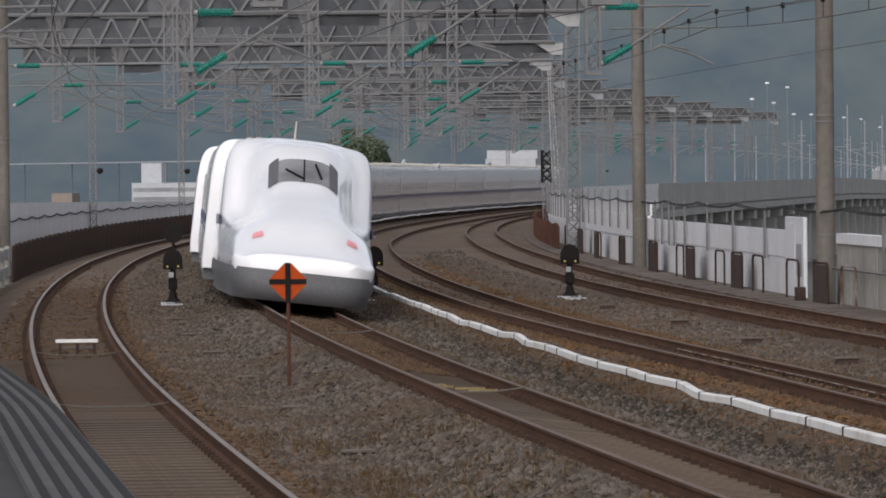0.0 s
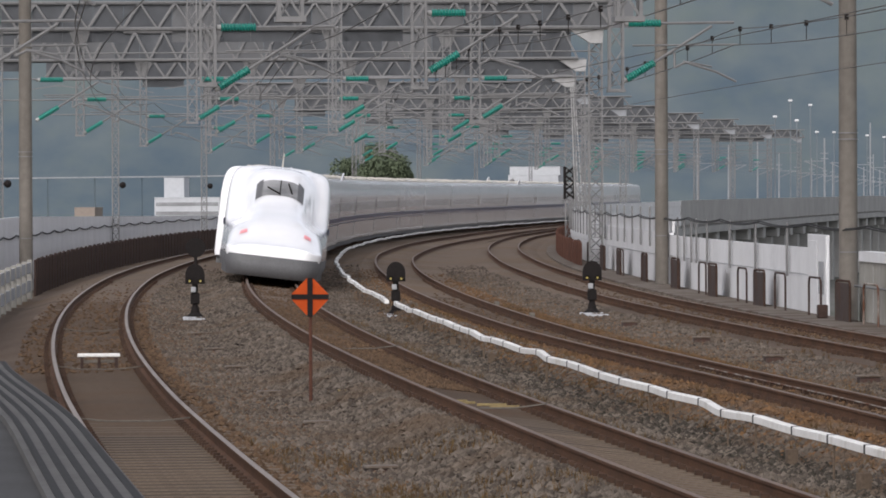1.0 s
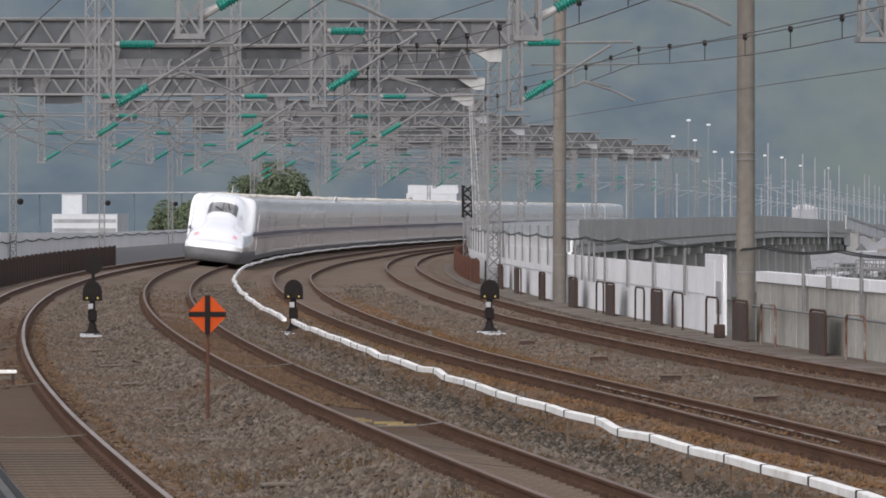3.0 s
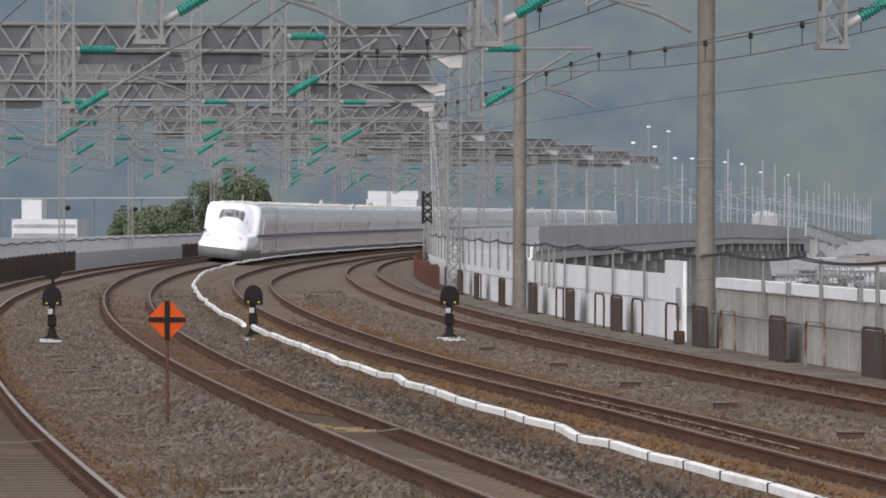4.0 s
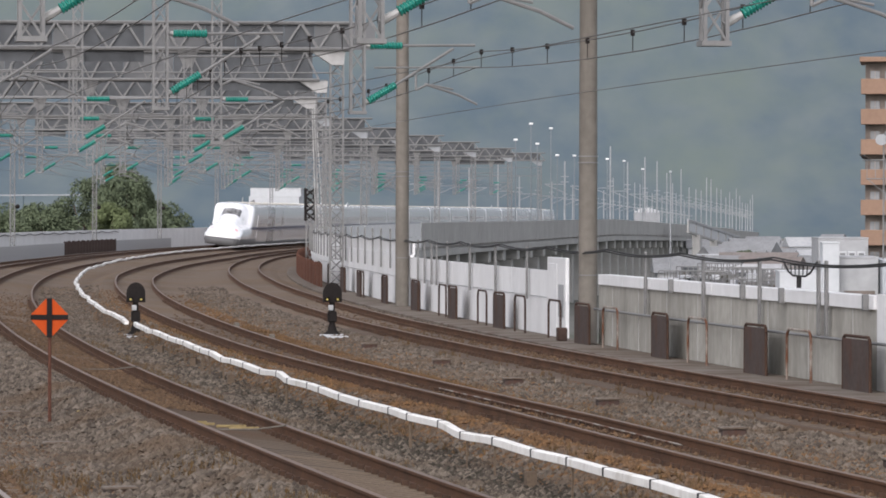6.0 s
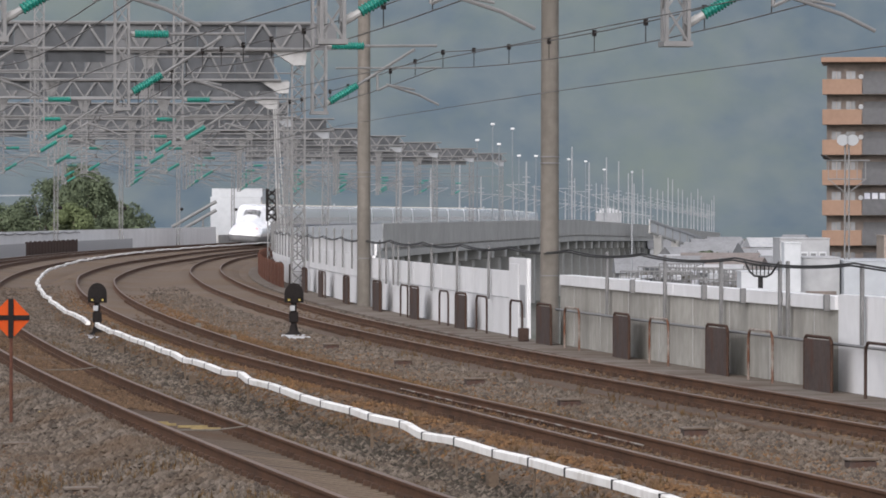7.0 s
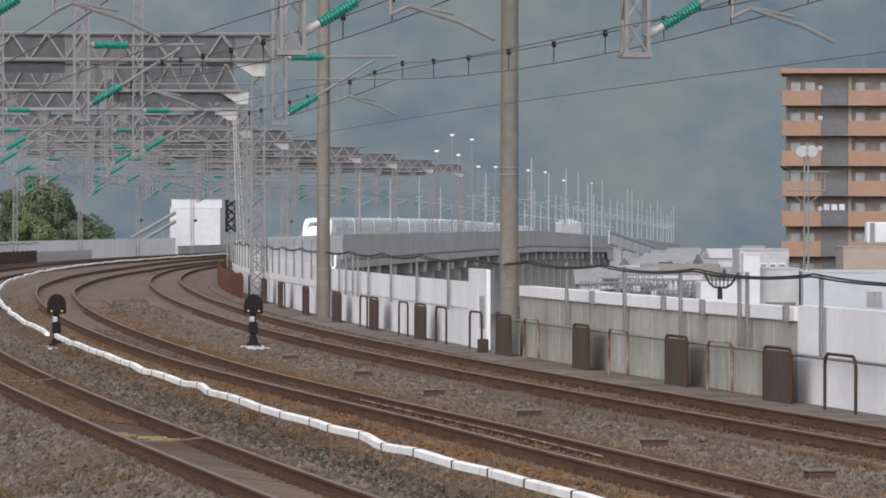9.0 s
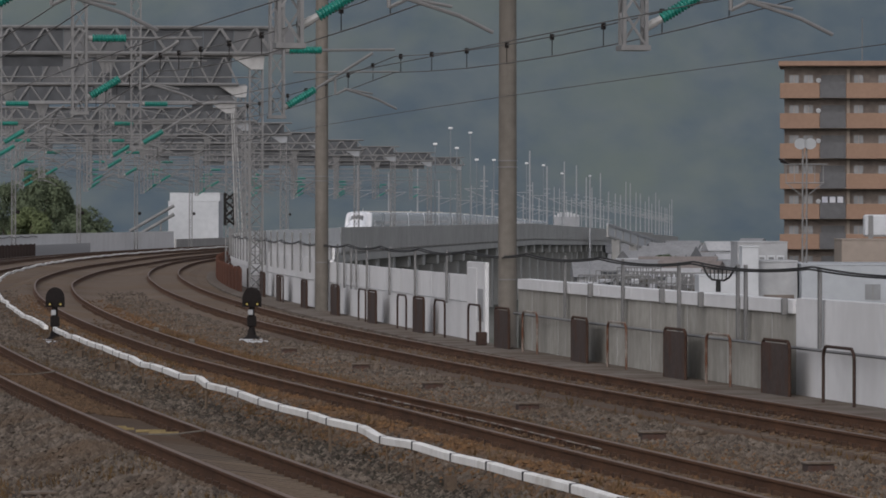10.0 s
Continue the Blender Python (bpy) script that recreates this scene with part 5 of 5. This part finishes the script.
tank.matrix_basis = Matrix.Translation((25.8, 313, 1.68))
row = block("window_row_house", 19.0, 330, 3.2, 8, 1.2, M["render_grey"], "pale far building with a row of white-framed windows")
for k in range(3):
    wf = part("window_frame", boxed((1.3 + 0.6 * k, -0.06, 8.7), (1.8 + 0.6 * k, 0.05, 9.5), 0.02), M["render_white"], row)
    part("pane", boxed((1.38 + 0.6 * k, -0.08, 8.8), (1.72 + 0.6 * k, -0.061, 9.4)), M["pane"], wf)


def make_rack(x, y, w, n, z):
    """Stacked tube frames in the yard below the viaduct."""
    rack = tagged(new("yard_rack"), "grey tube rack stacked in the yard below the viaduct", "rack", "yard racks")
    bm = bmesh.new()
    for i in range(n + 1):
        xx = w * i / n
        for yy in (0, 2.5):
            rod(bm, (xx, yy, 0), (xx, yy, z + 9.1), 0.035, 5)
    for k in range(4):
        zz = z + 9.1 - 0.75 * k
        for yy in (0, 2.5):
            rod(bm, (0, yy, zz), (w, yy, zz), 0.035, 5)
        rod(bm, (0, 0, zz - 0.8), (w, 0, zz), 0.03, 4)
    part("frame", bm, M["steel"], rack)
    h = z + 9.1
    for k in range(7):
        x0, z0 = w * rng.uniform(0, 0.8), h - rng.uniform(0.4, 2.6)
        part("crate", boxed((x0, rng.uniform(0.1, 0.8), z0), (x0 + rng.uniform(0.25, 0.9), 2.2, z0 + rng.uniform(0.15, 0.5)), 0.03),
             rng.choice((M["render_grey"], M["slab"], M["render_white"], M["steel_dark"], M["laundry"])), rack)
    rack.matrix_basis = Matrix.Translation((x, y, -9.1)) @ Matrix.Rotation(radians(rng.uniform(-12, 12)), 4, "Z")


rng = random.Random(21)
for i in range(16):
    y = 335 + 11 * (i % 4) + rng.uniform(-3, 3)
    make_rack((255 + 13.5 * i) / 9060 * y, y, rng.uniform(1.6, 2.8), 6, -1.15 + rng.uniform(-0.7, 0.75))


def make_arched_hall():
    hall = tagged(new("arched_hall"), "pale arched-roof hall in the town", "hall")
    vs, fs = [], []
    for y in (0, 22):
        vs += [(6 * math.cos(math.pi * i / 14), y, 4 + 3.4 * math.sin(math.pi * i / 14)) for i in range(15)]
        vs += [(-6, y, 0), (6, y, 0)]
    n = 17
    fs += [(i, i + 1, n + i + 1, n + i) for i in range(14)] + [tuple(range(17))[::-1], tuple(range(17, 34)), (14, 15, 32, 31), (16, 0, 17, 33)]
    part("shell", (vs, fs), M["render_white"], hall)
    hall.matrix_basis = Matrix.Translation((24.5, 560, -9.1)) @ Matrix.Rotation(radians(-60), 4, "Z")


make_arched_hall()


for i, (x, y, h, r) in enumerate(((25, 640, 6.4, 3.2), (28.5, 646, 7.0, 3.4), (21.6, 636, 5.6, 2.6))):
    make_tree(x, y, h, r, False, 40 + i)
# The wall wears the haze tint and sinks into the background.
dome = block("domed_pavilion", 20.8, 960, 4.8, 8, 2.9, M["far_steel"], "white pavilion with a low arched roof behind the viaduct")
for i in range(8):
    x0, x1 = 4.8 * i / 8, 4.8 * (i + 0.72) / 8
    part("arch_panel", boxed((x0, -0.1, 12.1), (x1, 0.1, 12.3 + 0.75 * math.sin(math.pi * (i + 0.5) / 8))), M["render_white"], dome, "white upright roof panel")
block("box_building", -32.2, 600, 5.9, 8, 4.65, M["render_white"], "plain white box-shaped industrial building")
office = block("wide_office", -86.3, 700, 9.0, 14, 2.1, M["render_white"], "white office building with long window bands")
for k in range(3):
    part("window_band", boxed((0.2, -0.05, 10.1 - 1.25 * k), (8.8, 0.06, 10.6 - 1.25 * k)), M["pane"], office)
block("tower_block", -85.2, 702, 2.8, 6, 4.8, M["render_white"], "white roof tower block of an office")
block("far_house", -96, 690, 2.8, 8, 0.8, M["beige"], "small beige rooftop house far off")
block("long_white_roof", -42.7, 800, 7.9, 10, 6.6, M["render_white"], "long low white rooftop plant far behind the train")
block("far_hall", -58.5, 640, 15, 14, 1.6, M["render_grey"], "pale grey far hall behind the trees", 1, 8)


def make_conveyor():
    c = tagged(new("conveyor"), "sloping grey pipe conveyor beside a white building", "conveyor")
    bm = bmesh.new()
    for dz in (0, 1.0):
        rod(bm, (0, 0, dz), (5.2, 0, 3.0 + dz), 0.2, 8)
    for q in (0.3, 0.7):
        rod(bm, (5.2 * q, 0, -9 + 3 * q), (5.2 * q, 0, 3 * q), 0.12, 6)
    part("pipe", bm, M["steel"], c)
    c.matrix_basis = Matrix.Translation((-36.5, 596, 0.2))


make_conveyor()


def make_ramp_girder():
    """Panelled side girder running down beside the far viaduct."""
    g = tagged(new("ramp_girder"), "sloping far bridge girder with pale panels between posts", "girder")
    a, b = Vector((28.9, 900, 1.9)), Vector((40.0, 950, -1.4))
    yaw = math.atan2(b.y - a.y, b.x - a.x)
    run = math.hypot(b.x - a.x, b.y - a.y)
    drop = math.atan2(a.z - b.z, run)
    length = run / math.cos(drop)
    part("top_beam", boxed((0, -0.2, -0.45), (length, 0.2, 0.0), 0.03), M["render_grey"], g)
    part("bottom_beam", boxed((0, -0.2, -2.5), (length, 0.2, -2.1), 0.03), M["concrete_far"], g)
    panel = post = None
    for i in range(7):
        x = length * i / 7
        if panel is None:
            panel = part("panel", boxed((0.9, -0.06, -2.1), (length / 7 - 0.3, 0.06, -0.46)), M["render_white"], g)
            post = part("post", boxed((0, -0.12, -2.1), (0.7, 0.12, -0.455)), M["concrete_far"], g)
        else:
            share("panel", panel, g, Matrix.Translation((x, 0, 0)))
            share("post", post, g, Matrix.Translation((x, 0, 0)))
    tilt = Matrix.Rotation(drop, 4, "Y")
    for i in range(3):
        x = length * (i + 0.5) / 3
        leg = part("pier", boxed((-0.8, -0.7, -12.0), (0.8, 0.7, 0.0), 0.05), M["concrete_far"], g)
        leg.matrix_basis = tilt.inverted() @ Matrix.Translation((x * math.cos(drop), 0.0, -x * math.sin(drop) - 2.3))
    g.matrix_basis = Matrix.Translation(a) @ Matrix.Rotation(yaw, 4, "Z") @ tilt


make_ramp_girder()


def make_far_road():
    r = tagged(new("far_road_bridge"), "thin white far road bridge at the foot of the hills", "bridge")
    part("deck", boxed((0, 0, 0), (112, 3, 0.4), 0.05), M["far_steel"], r)
    for i in range(8):
        # Piers share the hill's haze colour and fade into it.
        part("pier", boxed((7 + 14 * i, 1, -16.5), (7.4 + 14 * i, 1.4, -0.002), 0.03), M["hill"], r)
    r.matrix_basis = Matrix.Translation((-238, 1500, 7.0)) @ Matrix.Rotation(radians(-0.4), 4, "Y")


make_far_road()
pale = tagged(new("lamp_mast"), "tall pale lamp mast standing in the yard", "mast", "lamp masts")
bm = bmesh.new()
rod(bm, (0, 0, 0), (0, 0, 16.0), 0.1, 8, 0.06)
part("pole", bm, M["far_steel"], pale)
part("cap", boxed((-0.12, -0.25, 15.9), (0.12, 0.25, 16.1), 0.04), M["render_white"], pale)
pale.matrix_basis = Matrix.Translation((14.35, 500, -9.1))


def make_flood_mast():
    f = tagged(new("floodlight_mast"), "steel mast with two round floodlights and a crossbar platform", "light mast")
    bm = bmesh.new()
    for x in (-0.16, 0.16):
        rod(bm, (x, 0, -9), (x * 0.7, 0, 10.6), 0.05, 6)
    for i in range(20):
        rod(bm, (-0.15, 0, -8 + 0.9 * i), (0.15, 0, -7.1 + 0.9 * i), 0.025, 4)
    part("mast", bm, M["steel"], f)
    for z, w in ((9.0, 1.35), (7.9, 1.15), (10.0, 0.5)):
        bm = bmesh.new()
        rod(bm, (-w, 0, z), (w, 0, z), 0.04, 5)
        part("crossbar", bm, M["steel"], f)
    for x in (-1.1, -0.6, 0.6, 1.1):
        bm = bmesh.new()
        rod(bm, (x, 0, 7.9), (x, 0, 9.0), 0.03, 4)
        part("upright", bm, M["steel"], f)
    for x in (-1.1, 1.1):
        bm = bmesh.new()
        rod(bm, (0, 0, 7.0), (x, 0, 7.9), 0.035, 4)
        part("brace", bm, M["steel"], f)
    for x in (-0.28, 0.3):
        bm = bmesh.new()
        rod(bm, (x, -0.1, 10.35), (x, -0.45, 10.2), 0.18, 14, 0.36)
        part("floodlight", bm, M["render_white"], f, "round white floodlight")
    f.matrix_basis = Matrix.Translation((21.4, 303, -3.0))
    bird = bmesh.new()
    rod(bird, (-0.16, 0, 0.1), (0.1, 0, 0.22), 0.09, 8, 0.12)
    rod(bird, (0.1, 0, 0.24), (0.24, 0, 0.34), 0.08, 8, 0.03)
    rod(bird, (-0.16, 0, 0.1), (-0.42, 0, 0.0), 0.06, 6, 0.03)
    b = tagged(new("bird"), "small black bird perched on the mast", "bird")
    part("body", bird, M["dark"], b)
    b.matrix_basis = Matrix.Translation((20.1, 303, 6.0)) @ Matrix.Rotation(radians(180), 4, "Z")


make_flood_mast()


def make_town():
    rng = random.Random(7)
    for i in range(75):
        y = rng.uniform(440, 1100)
        u = rng.uniform(300, 640)
        x = u / 9060 * y
        w, d, h = rng.uniform(3.5, 8), rng.uniform(5, 8), rng.uniform(3.2, 6.2)
        house = tagged(new("house"), "low town house with a pitched roof below the viaduct", "house", "town houses")
        part("wall", boxed((-w / 2, -d / 2, 0), (w / 2, d / 2, h)), rng.choice((M["render_white"], M["render_grey"], M["beige"], M["render_white"])), house)
        bm = bmesh.new()
        v = [bm.verts.new(q) for q in ((-w / 2 - 0.4, -d / 2 - 0.4, h), (w / 2 + 0.4, -d / 2 - 0.4, h), (w / 2 + 0.4, d / 2 + 0.4, h), (-w / 2 - 0.4, d / 2 + 0.4, h),
                                       (-w / 2 - 0.4, 0, h + 1.7), (w / 2 + 0.4, 0, h + 1.7))]
        for f in ((0, 1, 5, 4), (2, 3, 4, 5), (0, 4, 3), (1, 2, 5), (3, 2, 1, 0)):
            bm.faces.new([v[q] for q in f])
        part("roof", bm, rng.choice((M["roof_tile"], M["roof_tile"], M["roof_red"], M["render_grey"])), house)
        for k in range(3):
            part("window", boxed((-w / 2 + w * (k + 0.3) / 3, -d / 2 - 0.04, h - 1.9), (-w / 2 + w * (k + 0.7) / 3, -d / 2 + 0.05, h - 0.7)), M["pane"], house)
        house.matrix_basis = Matrix.Translation((x, y, -9.1)) @ Matrix.Rotation(radians(rng.uniform(-25, 25)), 4, "Z")


make_town()


# ---- loose stones and weeds on the bed ----
def make_stones():
    rng = random.Random(3)

    def scatter(name, n, s0, s1, lo, hi, material, size, label, cat, soft=False):
        vs, fs = [], []
        for _ in range(n):
            s = s0 + (s1 - s0) * rng.random() ** 1.3
            if rng.random() < (s - s0) / (s1 - s0):
                continue
            o = rng.triangular(lo, hi) if soft else rng.uniform(lo, hi)
            if lo < -6 and s < 84 and -6.1 < o < -3.5:
                continue
            prof = bed_profile(s)
            z = float(np.interp(o, [q[0] for q in prof], [q[1] for q in prof]))
            p = P(s, o, z + 0.01)
            r = size * rng.uniform(0.5, 1.3)
            b = len(vs)
            for i in range(6):
                d = ((1, 0, 0), (0, 1, 0), (-1, 0, 0), (0, -1, 0), (0, 0, 0.8), (0, 0, -0.5))[i]
                vs.append((p.x + (d[0] + rng.uniform(-0.35, 0.35)) * r, p.y + (d[1] + rng.uniform(-0.35, 0.35)) * r, p.z + (d[2] + rng.uniform(-0.25, 0.25)) * r))
            fs += [(b, b + 1, b + 4), (b + 1, b + 2, b + 4), (b + 2, b + 3, b + 4), (b + 3, b, b + 4), (b + 1, b, b + 5), (b + 2, b + 1, b + 5), (b + 3, b + 2, b + 5), (b, b + 3, b + 5)]
        tagged(part(name, (vs, fs), material), label, cat, kind="stuff")

    scatter("ballast_stones", 52000, 38, 210, -3.5, -0.95, M["stones"], 0.055, "loose grey ballast stones between the tracks", "stones")
    scatter("ballast_stones", 34000, 38, 210, 1.0, 3.2, M["stones"], 0.05, "loose grey ballast stones beside the trough", "stones")
    scatter("ballast_stones", 30000, 42, 210, 6.4, 8.2, M["stones"], 0.055, "loose grey ballast stones before the outer loop", "stones")
    scatter("ballast_stones", 9000, 40, 170, -6.2, -3.4, M["stones_brown"], 0.045, "brown stones along the platform loop", "stones")
    scatter("ballast_stones", 22000, 40, 190, 2.2, 4.0, M["stones_rust"], 0.04, "rust-dusted stones beside the running track", "stones", True)
    scatter("ballast_stones", 26000, 40, 190, 5.1, 7.9, M["stones_rust"], 0.04, "rust-dusted stones beyond the running track", "stones", True)
    scatter("ballast_stones", 9000, 40, 125, 1.75, 2.5, M["stones_dark"], 0.045, "dark stones under the trough", "stones")
    scatter("ballast_stones", 14000, 38, 150, -4.0, -2.3, M["stones_brown"], 0.045, "brown stones close beside the loop", "stones", True)
    scatter("ballast_stones", 9000, 42, 190, 10.5, 11.75, M["stones"], 0.04, "loose grey stones along the wall", "stones")
    scatter("ballast_stones", 9000, 42, 170, 8.75, 10.3, M["stones_brown"], 0.032, "brown stones between the outer rails", "stones")
    scatter("ballast_stones", 9000, 74, 190, -0.65, 0.65, M["stones_brown"], 0.03, "brown stones between the main rails", "stones")
    scatter("ballast_stones", 4000, 40, 150, 3.7, 5.5, M["stones_brown"], 0.04, "brown stones between the rails", "stones")


make_stones()


def make_weeds():
    """Tufts of dry blades on the ballast shoulders."""
    rng = random.Random(9)
    vs, fs = [], []
    for s0, s1, lo, hi, n in ((37, 58, -2.9, -1.0, 1500), (40, 62, -3.6, -2.6, 500), (40, 120, 1.05, 1.5, 700), (40, 135, 2.45, 3.4, 1500), (45, 140, 5.4, 6.6, 1300), (45, 120, 8.0, 8.5, 400)):
        for _ in range(n):
            s, o = s0 + (s1 - s0) * rng.random() ** 1.2, rng.uniform(lo, hi)
            if noise.noise((s * 0.22, o * 0.7, 4.0)) < -0.05:
                continue
            prof = bed_profile(s)
            p = P(s, o, float(np.interp(o, [q[0] for q in prof], [q[1] for q in prof])))
            for _ in range(5):
                a, h, r = rng.uniform(0, 6.28), rng.uniform(0.04, 0.13), rng.uniform(0.02, 0.07)
                dx, dy = math.cos(a), math.sin(a)
                b = len(vs)
                vs += [(p.x - dy * 0.009, p.y + dx * 0.009, p.z), (p.x + dy * 0.009, p.y - dx * 0.009, p.z), (p.x + dx * r, p.y + dy * r, p.z + h)]
                fs.append((b, b + 1, b + 2))
    tagged(part("weeds", (vs, fs), M["weed"]), "dry brown weeds scattered over the ballast", "weeds", kind="stuff")


make_weeds()


# ---- what moves ----
def motions():
    times = [0.5 * i for i in range(21)]
    walk(train[0], [(t, chord(tip(t) + 5.2, tip(t) + 22.7, 5.2)) for t in times])
    for i in range(1, 16):
        c = 27.2 + 25.0 * (i - 1) + 12.5
        walk(train[i], [(t, chord(tip(t) + c - 8.75, tip(t) + c + 8.75, 8.75)) for t in times])


motions()
